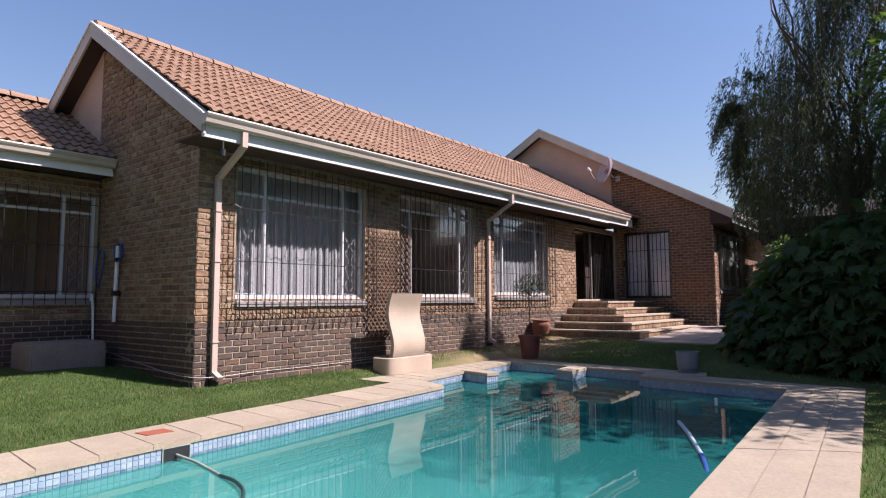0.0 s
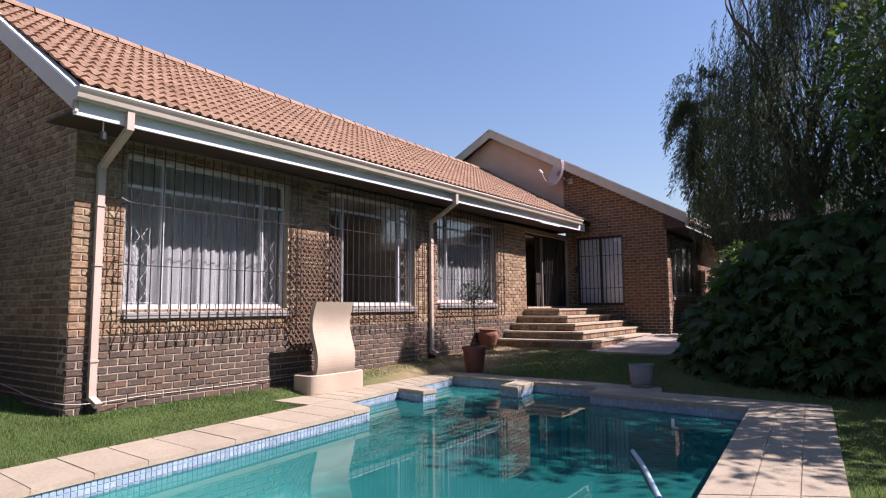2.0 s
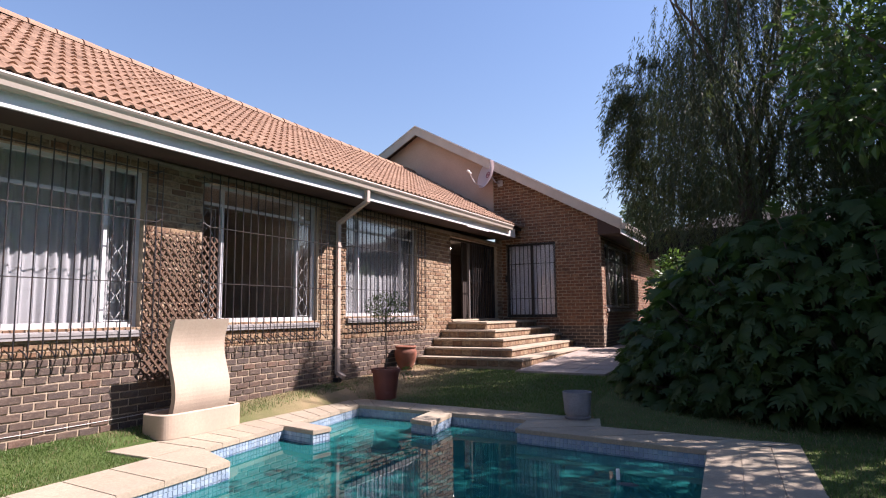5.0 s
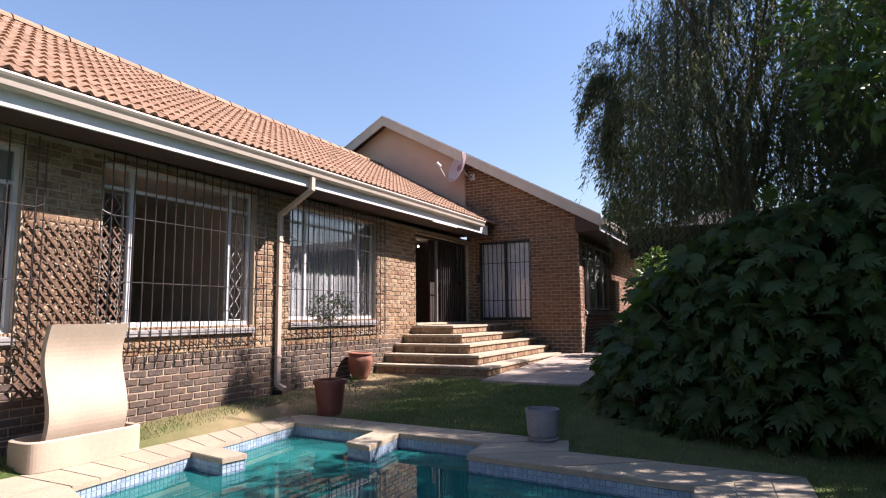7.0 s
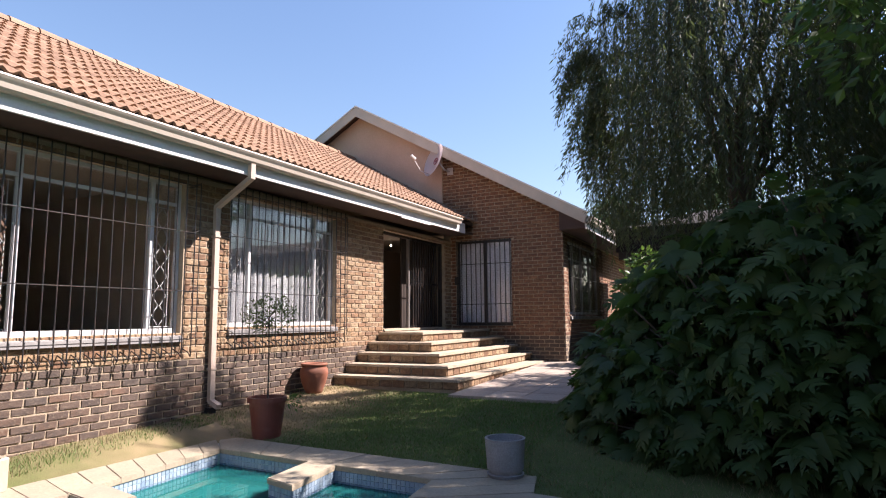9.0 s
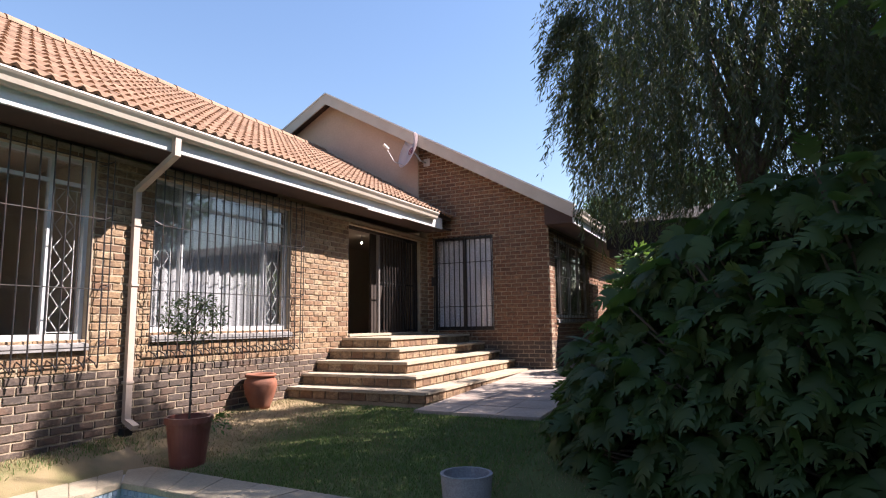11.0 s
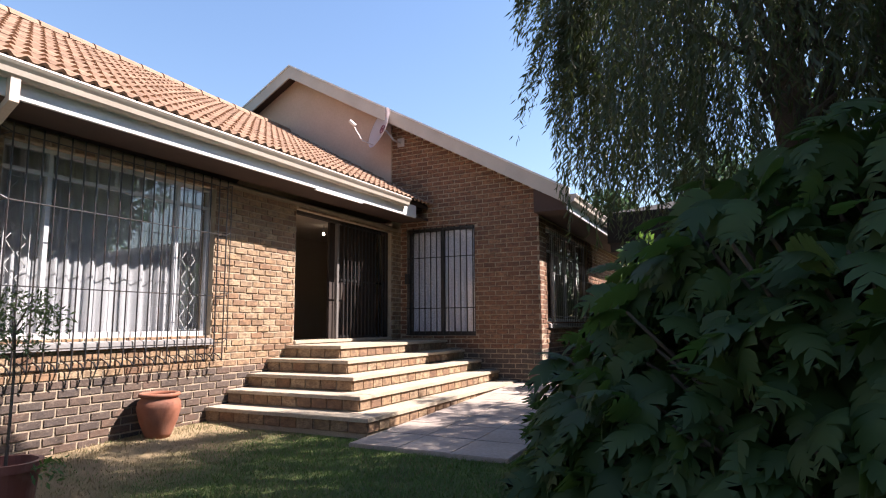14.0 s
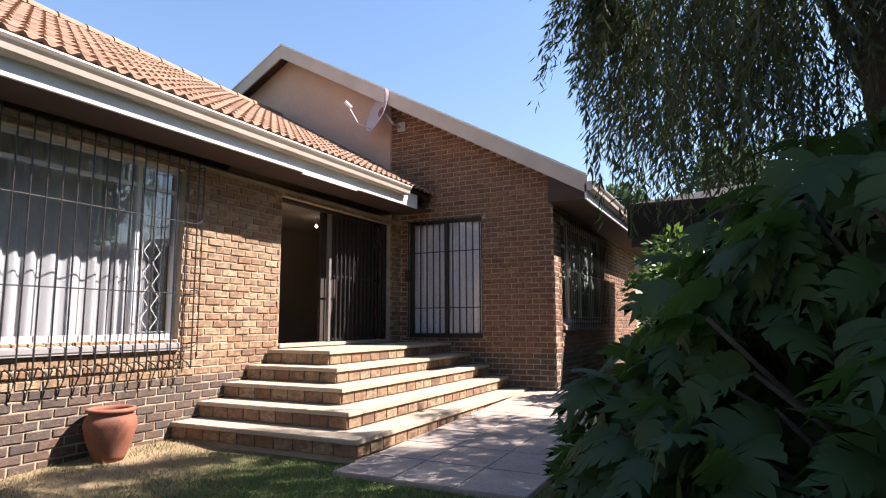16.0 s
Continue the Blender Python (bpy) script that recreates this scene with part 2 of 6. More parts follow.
LOBED = leaf_mat("lobed dark green leaf", [(0.044, 0.078, 0.022), (0.056, 0.092, 0.026), (0.034, 0.064, 0.018), (0.072, 0.108, 0.030)], (0.09, 0.17, 0.028), 0.6)
LOBED.node_tree.nodes["Principled BSDF"].inputs["Specular IOR Level"].default_value = 0.35
CONIFER = leaf_mat("blue green needles", [(0.055, 0.10, 0.055), (0.07, 0.12, 0.06), (0.045, 0.085, 0.045)], (0.08, 0.14, 0.06), 0.6)
OLIVE = leaf_mat("small grey green leaf", [(0.09, 0.12, 0.05), (0.12, 0.15, 0.07), (0.07, 0.10, 0.04)], (0.12, 0.17, 0.06), 0.5)

LAMP = bpy.data.materials.new("lit lamp glass")
LAMP.use_nodes = True
LAMP.node_tree.nodes["Principled BSDF"].inputs["Emission Color"].default_value = (1, 0.86, 0.65, 1)
LAMP.node_tree.nodes["Principled BSDF"].inputs["Emission Strength"].default_value = 6.0

GLASS = bpy.data.materials.new("window glass")
GLASS.use_nodes = True
_n, _l = GLASS.node_tree.nodes, GLASS.node_tree.links
_t, _g, _f, _x = _n.new("ShaderNodeBsdfTransparent"), _n.new("ShaderNodeBsdfGlossy"), _n.new("ShaderNodeLayerWeight"), _n.new("ShaderNodeMixShader")
_p, _m = _n.new("ShaderNodeMath"), _n.new("ShaderNodeMapRange")
_t.inputs[0].default_value = (0.95, 0.96, 0.96, 1)
_g.inputs["Roughness"].default_value = 0.012
_f.inputs[0].default_value = 0.5
_p.operation = 'POWER'
_p.inputs[1].default_value = 3.0
_m.inputs["To Min"].default_value, _m.inputs["To Max"].default_value = 0.08, 0.85
_l.new(_f.outputs["Facing"], _p.inputs[0])
_l.new(_p.outputs[0], _m.inputs["Value"])
_l.new(_m.outputs[0], _x.inputs[0])
_l.new(_t.outputs[0], _x.inputs[1])
_l.new(_g.outputs[0], _x.inputs[2])
_l.new(_x.outputs[0], _n["Material Output"].inputs[0])

# cloudy pool water: part clear, part milky turquoise, with a mirror-like skin
WATER = bpy.data.materials.new("cloudy turquoise water")
WATER.use_nodes = True
_n, _l = WATER.node_tree.nodes, WATER.node_tree.links
_n.remove(_n["Principled BSDF"])
_t, _d, _g = _n.new("ShaderNodeBsdfRefraction"), _n.new("ShaderNodeBsdfDiffuse"), _n.new("ShaderNodeBsdfGlossy")
_f, _x, _y = _n.new("ShaderNodeFresnel"), _n.new("ShaderNodeMixShader"), _n.new("ShaderNodeMixShader")
_w, _b, _c = _n.new("ShaderNodeTexNoise"), _n.new("ShaderNodeBump"), _n.new("ShaderNodeTexCoord")
_t.inputs["Color"].default_value, _t.inputs["IOR"].default_value, _t.inputs["Roughness"].default_value = (0.22, 0.62, 0.58, 1), 1.33, 0.0
_d.inputs["Color"].default_value = (0.030, 0.215, 0.195, 1)
_g.inputs["Roughness"].default_value = 0.01
_f.inputs["IOR"].default_value = 1.28
_w.inputs["Scale"].default_value, _w.inputs["Detail"].default_value = 2.2, 2.0
_b.inputs["Strength"].default_value, _b.inputs["Distance"].default_value = 0.03, 0.02
_l.new(_c.outputs["Object"], _w.inputs["Vector"])
_l.new(_w.outputs[0], _b.inputs["Height"])
for _s in (_t, _g, _f):
    _l.new(_b.outputs[0], _s.inputs["Normal"])
_x.inputs[0].default_value = 0.62
# the pool deepens along its length; darker colour along Y stands for light absorbed
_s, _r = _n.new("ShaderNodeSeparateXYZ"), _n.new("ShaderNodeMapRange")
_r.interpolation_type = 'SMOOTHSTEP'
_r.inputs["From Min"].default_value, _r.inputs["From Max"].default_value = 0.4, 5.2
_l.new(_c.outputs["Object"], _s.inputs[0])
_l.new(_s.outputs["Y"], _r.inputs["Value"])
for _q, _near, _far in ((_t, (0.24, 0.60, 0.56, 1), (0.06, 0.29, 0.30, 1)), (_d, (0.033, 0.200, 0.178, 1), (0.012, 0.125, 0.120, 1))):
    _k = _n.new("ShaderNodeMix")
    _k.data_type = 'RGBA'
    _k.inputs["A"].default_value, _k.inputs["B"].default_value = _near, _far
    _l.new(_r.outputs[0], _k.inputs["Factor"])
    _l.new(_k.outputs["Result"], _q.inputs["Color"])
_l.new(_t.outputs[0], _x.inputs[1])
_l.new(_d.outputs[0], _x.inputs[2])
_l.new(_f.outputs[0], _y.inputs[0])
_l.new(_x.outputs[0], _y.inputs[1])
_l.new(_g.outputs[0], _y.inputs[2])
_l.new(_y.outputs[0], _n["Material Output"].inputs[0])


# ---- building helpers ----
def thing(name, at, label="", category="", group="", kind=""):
    ob = new(name)
    ob.empty_display_size = 0.1
    ob.location = at
    return tagged(ob, label, category, group, kind)


def finish(name, mesh, material, parent=None, label="", smooth=False):
    mesh.materials.append(material)
    if smooth:
        mesh.polygons.foreach_set("use_smooth", [True] * len(mesh.polygons))
    ob = new(name, mesh)
    if parent is not None:
        ob.parent = parent
        at, up = Vector((0, 0, 0)), parent
        while up is not None:
            at += up.location
            up = up.parent
        ob.matrix_parent_inverse = Matrix.Translation(-at)
    return tagged(ob, label)


def part(name, bm, material, parent=None, label="", smooth=False):
    """Links a bmesh, given in world coordinates, as one mesh under a thing or a part that stands unturned."""
    mesh = bpy.data.meshes.new(name)
    bmesh.ops.recalc_face_normals(bm, faces=bm.faces)
    bm.to_mesh(mesh)
    bm.free()
    return finish(name, mesh, material, parent, label, smooth)


def raw(name, verts, faces, material, parent=None, label="", smooth=False):
    mesh = bpy.data.meshes.new(name)
    mesh.from_pydata(verts, [], faces)
    mesh.update()
    return finish(name, mesh, material, parent, label, smooth)


def box(bm, x0, x1, y0, y1, z0, z1, bevel=0.0, m=None):
    v = [bm.verts.new(p) for p in ((x0, y0, z0), (x1, y0, z0), (x1, y1, z0), (x0, y1, z0), (x0, y0, z1), (x1, y0, z1), (x1, y1, z1), (x0, y1, z1))]
    fs = [bm.faces.new([v[i] for i in q]) for q in ((3, 2, 1, 0), (4, 5, 6, 7), (0, 1, 5, 4), (1, 2, 6, 5), (2, 3, 7, 6), (3, 0, 4, 7))]
    if bevel:
        bmesh.ops.bevel(bm, geom=list({e for f in fs for e in f.edges}), offset=bevel, segments=2, affect='EDGES')
    if m is not None:
        bmesh.ops.transform(bm, matrix=m, verts=v)
    return bm


def solid(bm, poly, low, high, bevel=0.0):
    """A prism over a plan polygon; low and high are heights or functions of (x, y)."""
    lo = low if callable(low) else (lambda x, y: low)
    hi = high if callable(high) else (lambda x, y: high)
    a = [bm.verts.new((x, y, lo(x, y))) for x, y in poly]
    b = [bm.verts.new((x, y, hi(x, y))) for x, y in poly]
    n = len(poly)
    fs = [bm.faces.new(a[::-1]), bm.faces.new(b)] + [bm.faces.new((a[i], a[(i + 1) % n], b[(i + 1) % n], b[i])) for i in range(n)]
    if bevel:
        bmesh.ops.bevel(bm, geom=list(fs[1].edges), offset=bevel, segments=2, affect='EDGES')
    return bm


def sheet_xz(bm, poly, y0, y1):
    """A prism over a polygon in x and z, from y0 to y1."""
    a = [bm.verts.new((x, y0, z)) for x, z in poly]
    b = [bm.verts.new((x, y1, z)) for x, z in poly]
    n = len(poly)
    bm.faces.new(a), bm.faces.new(b[::-1])
    for i in range(n):
        bm.faces.new((a[i], a[(i + 1) % n], b[(i + 1) % n], b[i]))
    return bm


def tube(bm, points, r, sides=8, cap=True):
    """A round bar along points; r is one radius or one for each point."""
    pts = [Vector(p) for p in points]
    rr = r if isinstance(r, (list, tuple)) else [r] * len(pts)
    rings, last = [], None
    for i, p in enumerate(pts):
        d = (pts[min(i + 1, len(pts) - 1)] - pts[max(i - 1, 0)]).normalized()
        u = last - d * last.dot(d) if last is not None else d.orthogonal()
        u = u.normalized() if u.length > 1e-6 else d.orthogonal().normalized()
        last, w = u, d.cross(u)
        rings.append([bm.verts.new(p + (u * math.cos(2 * math.pi * k / sides) + w * math.sin(2 * math.pi * k / sides)) * rr[i]) for k in range(sides)])
    for a, b in zip(rings, rings[1:]):
        for k in range(sides):
            bm.faces.new((a[k], a[(k + 1) % sides], b[(k + 1) % sides], b[k]))
    if cap:
        bm.faces.new(rings[0][::-1]), bm.faces.new(rings[-1])
    return bm


def lathe(bm, profile, at, sides=32):
    rings = [[bm.verts.new((at[0] + r * math.cos(2 * math.pi * k / sides), at[1] + r * math.sin(2 * math.pi * k / sides), at[2] + z)) for k in range(sides)] for r, z in profile]
    for a, b in zip(rings, rings[1:]):
        for k in range(sides):
            bm.faces.new((a[k], a[(k + 1) % sides], b[(k + 1) % sides], b[k]))
    bm.faces.new(rings[0][::-1]), bm.faces.new(rings[-1])
    return bm


def smooth_step(t):
    t = min(1.0, max(0.0, t))
    return t * t * (3 - 2 * t)


def ground_z(x, y):
    """The lawn: level round the pool, rising to the steps and to the house wall."""
    rise = smooth_step((y - 9.9) / 3.3)
    z = 0.325 + 0.27 * rise
    z += (0.085 + 0.13 * smooth_step((y - 6) / 4.5)) * smooth_step((-x - 6.66) / 0.5) * (1 - rise * 0.8)
    z += 0.20 * smooth_step((-x - 7.3) / 2.2) * (1 - smooth_step((y - 3) / 2))
    return z


def paving_z(y):
    return 0.628 + 0.032 * max(0.0, min(y, 18.2) - 13.0)


# ---- the pool's outline ----
POOL = [(-4.70, -3.0), (-5.31, 6.24), (-6.00, 6.50), (-6.33, 9.68), (-3.52, 9.53), (-3.44, 8.92), (-1.31, 8.67), (-0.62, -3.0)]
RIM = 0.345          # top of the coping
WATER_Z = 0.175


def inside(poly, x, y):
    hit = False
    for (x0, y0), (x1, y1) in zip(poly, poly[1:] + poly[:1]):
        if (y0 > y) != (y1 > y) and x < (x1 - x0) * (y - y0) / (y1 - y0) + x0:
            hit = not hit
    return hit


# ---- ground ----
HOLE = [(-4.95, -3.3), (-5.55, 6.1), (-6.25, 6.4), (-6.6, 9.95), (-3.25, 9.8), (-3.2, 9.15), (-1.0, 8.9), (-0.35, -3.3)]
gx = [-2000, -300, -60, -30, -20] + [-15 + 0.25 * i for i in range(101)] + [14, 20, 30, 60, 300, 2000]
gy = [-2000, -300, -60, -30, -15, -8] + [-5 + 0.25 * i for i in range(101)] + [24, 30, 60, 300, 2000]
bm = bmesh.new()
gv = {}
for i, x in enumerate(gx):
    for j, y in enumerate(gy):
        z = ground_z(x, y) + (0.012 * noise.noise((x * 0.9, y * 0.9, 0)) if abs(x) < 15 else 0)
        gv[i, j] = bm.verts.new((x, y, z))
for i in range(len(gx) - 1):
    for j in range(len(gy) - 1):
        cx, cy = (gx[i] + gx[i + 1]) / 2, (gy[j] + gy[j + 1]) / 2
        if not inside(HOLE, cx, cy):
            bm.faces.new((gv[i, j], gv[i + 1, j], gv[i + 1, j + 1], gv[i, j + 1]))
TURF = mat("lawn", (0.072, 0.112, 0.026), rough=0.95, vary=0.5, grain=0.6, scale=4, bump=1.0, bump_scale=120, spec=0.2, dirt=(0.13, 0.135, 0.045), dirt_scale=0.7, dirt_amount=0.35)
_n, _l = TURF.node_tree.nodes, TURF.node_tree.links
_base = _n["Principled BSDF"].inputs["Base Color"].links[0].from_socket
_geo, _sep, _tex = _n.new("ShaderNodeNewGeometry"), _n.new("ShaderNodeSeparateXYZ"), _n.new("ShaderNodeTexNoise")
_rx, _ry, _rn, _m1, _m2, _mix = [_n.new(k) for k in ("ShaderNodeMapRange", "ShaderNodeMapRange", "ShaderNodeMapRange", "ShaderNodeMath", "ShaderNodeMath", "ShaderNodeMix")]
_tex.inputs["Scale"].default_value, _tex.inputs["Detail"].default_value = 2.6, 6.0
for _r, _v in ((_rx, (-5.6, -6.9, 0.12, 1.0)), (_ry, (6.6, 10.4, 0.0, 1.0)), (_rn, (0.3, 0.7, -0.45, 0.45))):
    for _key, _val in zip(("From Min", "From Max", "To Min", "To Max"), _v):
        _r.inputs[_key].default_value = _val
_l.new(_geo.outputs["Position"], _sep.inputs[0])
_l.new(_geo.outputs["Position"], _tex.inputs["Vector"])
_l.new(_sep.outputs["X"], _rx.inputs["Value"])
_l.new(_sep.outputs["Y"], _ry.inputs["Value"])
_l.new(_tex.outputs[0], _rn.inputs["Value"])
_m1.operation, _m2.operation = 'MULTIPLY', 'MULTIPLY_ADD'
_m2.use_clamp = True
_l.new(_rx.outputs[0], _m1.inputs[0])
_l.new(_ry.outputs[0], _m1.inputs[1])
_l.new(_rn.outputs[0], _m2.inputs[0])
_l.new(_m1.outputs[0], _m2.inputs[1])
_l.new(_m1.outputs[0], _m2.inputs[2])
_mix.data_type = 'RGBA'
_mix.inputs["B"].default_value = (0.25, 0.185, 0.105, 1)
_l.new(_m2.outputs[0], _mix.inputs["Factor"])
_l.new(_base, _mix.inputs["A"])
_l.new(_mix.outputs["Result"], _n["Principled BSDF"].inputs["Base Color"])
ground = part("ground", bm, TURF, label="green lawn with worn dry patches", smooth=True)
tagged(ground, category="ground", kind="structure")

# ---- pool shell, waterline tiles and water ----
pool = thing("swimming_pool", (-3.2, 3.5, RIM), "garden swimming pool with cloudy turquoise water and sandstone edge", "swimming pool", kind="structure")


def pool_floor(y):
    return RIM - 1.05 - 0.75 * smooth_step((y - 1.0) / 5.0)


bm = bmesh.new()
ins = POOL
ring_top = [bm.verts.new((x, y, RIM - 0.05)) for x, y in ins]
ring_low = [bm.verts.new((x, y, pool_floor(y))) for x, y in ins]
n = len(ins)
for i in range(n):
    bm.faces.new((ring_top[i], ring_top[(i + 1) % n], ring_low[(i + 1) % n], ring_low[i]))
bm.faces.new(ring_low)
bmesh.ops.triangulate(bm, faces=[f for f in bm.faces if len(f.verts) > 4])
shell = part("pool_shell", bm, POOL_WALL, pool, "pale marble plaster shell")
bm = bmesh.new()
solid(bm, [(-6.1, 8.15), (-5.6, 8.05), (-4.95, 8.95), (-5.0, 9.5), (-6.25, 9.6)], -0.6, -0.12, 0.03)
part("seat_ledge", bm, POOL_WALL, pool)

bm = bmesh.new()
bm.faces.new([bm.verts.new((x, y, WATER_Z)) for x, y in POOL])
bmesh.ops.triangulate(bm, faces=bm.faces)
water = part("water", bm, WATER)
tagged(water, "still cloudy turquoise pool water", "water", kind="structure")
water.visible_shadow = False

NIBS = [[(-6.25, 7.86), (-5.58, 7.75), (-5.53, 8.03), (-6.25, 8.17)], [(-5.02, 9.62), (-4.94, 8.92), (-4.56, 8.82), (-4.66, 9.60)]]
for nib in NIBS:
    bm = bmesh.new()
    cx, cy = sum(p[0] for p in nib) / 4, sum(p[1] for p in nib) / 4
    solid(bm, [(cx + (x - cx) * 0.94, cy + (y - cy) * 0.94) for x, y in nib], -0.7, RIM - 0.05)
    part("pier", bm, POOL_TILE, pool, "blue tiled pier in the pool")
    bm = bmesh.new()
    solid(bm, nib, RIM - 0.05, RIM + 0.002, 0.008)
    part("pier_cap", bm, COPING, pool)

# waterline mosaic: two rows of small squares along every inner edge
pale, blue = ([], []), ([], [])
edges = list(zip(POOL, POOL[1:] + POOL[:1]))[:-1]
for nib in NIBS:
    cx, cy = sum(p[0] for p in nib) / 4, sum(p[1] for p in nib) / 4
    small = [(cx + (x - cx) * 0.94, cy + (y - cy) * 0.94) for x, y in nib]
    edges += list(zip(small, small[1:] + small[:1]))
for (x0, y0), (x1, y1) in edges:
    length = math.hypot(x1 - x0, y1 - y0)
    ux, uy = (x1 - x0) / length, (y1 - y0) / length
    nx, ny = uy, -ux
    count = int(length / 0.05)
    for k in range(count):
        for row in range(4):
            a, b = (k * 0.05 + 0.0014), (k * 0.05 + 0.0486)
            top = RIM - 0.054 - row * 0.05
            verts, faces = blue if row >= 2 else pale
            i = len(verts)
            for d, inset in ((0.001, 0.0), (0.007, 0.003)):
                for s, z in ((a + inset, top - 0.0472 + inset), (b - inset, top - 0.0472 + inset), (b - inset, top - inset), (a + inset, top - inset)):
                    verts.append((x0 + ux * s + nx * d, y0 + uy * s + ny * d, z))
            faces.append((i + 4, i + 5, i + 6, i + 7))
            faces.extend((i + q, i + (q + 1) % 4, i + 4 + (q + 1) % 4, i + 4 + q) for q in range(4))
for (verts, faces), glaze, words in ((pale, PALE_TILE, "pale blue glazed mosaic squares"), (blue, POOL_TILE, "dark blue glazed mosaic squares")):
    tagged(raw("waterline_mosaic", verts, faces, glaze, pool, words), kind="stuff")

# ---- the house ----
FX, GY, WY, WX = -7.45, 3.60, 18.09, -4.58        # main front, near gable, far wing's gable, far wing's side
DOOR = (14.92, 17.73, 1.56, 3.60)
WINDOWS = [(4.20, 6.74, 1.60, 3.52), (7.62, 10.02, 1.63, 3.58), (10.80, 13.33, 1.69, 3.58)]
PLINTH = 1.29
EAVE_X, RIDGE_X, RIDGE_Z = -6.80, -10.45, 6.20


def fascia_z(y):
    """The underside of the long fascia, which rises a little along the house."""
    return 3.645 + 0.011 * (y - 3.3)


def roof_z(x, y=9.0):
    e = fascia_z(y) + 0.36
    return e + (RIDGE_Z - e) * (EAVE_X - x) / (EAVE_X - RIDGE_X) if x > RIDGE_X else RIDGE_Z - (RIDGE_X - x) * 0.6


WING_X, WING_Z, WING_EAVE = -10.16, 7.50, -3.95


def wing_roof(x):
    return WING_Z - abs(x - WING_X) * (WING_Z - 4.05) / (WING_EAVE - WING_X)


# main front wall with its openings, as blocks butted end to end
tops = 3.70
bm = bmesh.new()
cuts = sorted([(a, b, c, d) for a, b, c, d in WINDOWS] + [DOOR])
y = GY
for a, b, c, d in cuts:
    box(bm, FX - 0.23, FX - 0.008, y, a, 0.1, tops)
    box(bm, FX - 0.23, FX - 0.008, a, b, 0.1, c)
    box(bm, FX - 0.23, FX - 0.008, a, b, d, tops)
    y = b
box(bm, FX - 0.23, FX - 0.008, y, WY + 0.1, 0.1, tops)
wall_east = part("wall_east", bm, MORTAR, label="long brown face brick house wall on a dark brick plinth")
tagged(wall_east, category="wall", kind="structure")

# near gable wall: brick beside the front corner, plaster further in
bm = bmesh.new()
sheet_xz(bm, [(FX - 0.235, 0.1), (FX - 0.235, roof_z(FX - 0.235, 3.6) - 0.12), (-10.70, roof_z(-10.70) - 0.14), (-10.70, 0.1)], GY + 0.008, GY + 0.23)
box(bm, FX - 0.235, FX - 0.008, GY + 0.008, GY + 0.02, 0.1, 3.9)
wall_south = part("wall_south", bm, MORTAR, label="shaded brown brick gable wall")
tagged(wall_south, category="wall", kind="structure")
bm = bmesh.new()
sheet_xz(bm, [(-10.70, 0.1), (-10.70, roof_z(-10.70) - 0.14), (-15.0, roof_z(-15.0) - 0.14), (-15.0, 0.1)], GY - 0.012, GY + 0.23)
g = part("wall_gable_plaster", bm, PLASTER, label="peach plastered part of the gable")
tagged(g, category="wall", kind="structure")

# far wing: gable facing the garden, side wall with a window
bm = bmesh.new()
sheet_xz(bm, [(-7.68, 4.0), (-7.68, wing_roof(-7.68) - 0.1), (WX, wing_roof(WX) - 0.1), (WX, 3.70), (-5.84, 3.70), (FX - 0.2, 3.70), (FX - 0.2, 4.0)], WY + 0.008, WY + 0.23)
box(bm, -5.84, WX, WY + 0.008, WY + 0.23, 0.1, 3.70)
box(bm, FX - 0.2, -7.30, WY + 0.008, WY + 0.23, 0.1, 3.70)
box(bm, -7.30, -5.84, WY + 0.008, WY + 0.23, 0.1, 1.60)
wall_north = part("wall_north", bm, MORTAR, label="shaded brown brick gable wall of the far wing")
tagged(wall_north, category="wall", kind="structure")
bm = bmesh.new()
sheet_xz(bm, [(-7.68, 3.9), (-7.68, wing_roof(-7.68) - 0.1), (WING_X, WING_Z - 0.1), (-14.0, wing_roof(-14.0) - 0.1), (-14.0, 3.9)], WY - 0.01, WY + 0.23)
g = part("wall_wing_plaster", bm, PLASTER, label="peach plastered gable above the lower roof")
tagged(g, category="wall", kind="structure")
WIN4 = (18.52, 21.95, 1.85, 3.62)
bm = bmesh.new()
box(bm, WX - 0.23, WX - 0.008, WY + 0.02, WIN4[0], 0.1, 3.757)
box(bm, WX - 0.23, WX - 0.008, WIN4[0], WIN4[1], 0.1, WIN4[2])
box(bm, WX - 0.23, WX - 0.008, WIN4[0], WIN4[1], WIN4[3], 3.757)
box(bm, WX - 0.23, WX - 0.008, WIN4[1], 30.0, 0.1, 3.757)
wall_wing_side = part("wall_wing_east", bm, MORTAR, label="sunlit brick side wall of the far wing")
tagged(wall_wing_side, category="wall", kind="structure")

# left wing, set back beside the near gable
LX = -10.60
WIN5 = (0.90, 3.55, 1.63, 3.32)
bm = bmesh.new()
box(bm, LX - 0.23, LX - 0.008, WIN5[1], GY - 0.02, 0.1, 3.60)
box(bm, LX - 0.23, LX - 0.008, WIN5[0], WIN5[1], 0.1, WIN5[2])
box(bm, LX - 0.23, LX - 0.008, WIN5[0], WIN5[1], WIN5[3], 3.60)
box(bm, LX - 0.23, LX - 0.008, -7.0, WIN5[0], 0.1, 3.60)
wall_left = part("wall_left_wing", bm, MORTAR, label="shaded brown brick wall of the set-back wing")
tagged(wall_left, category="wall", kind="structure")

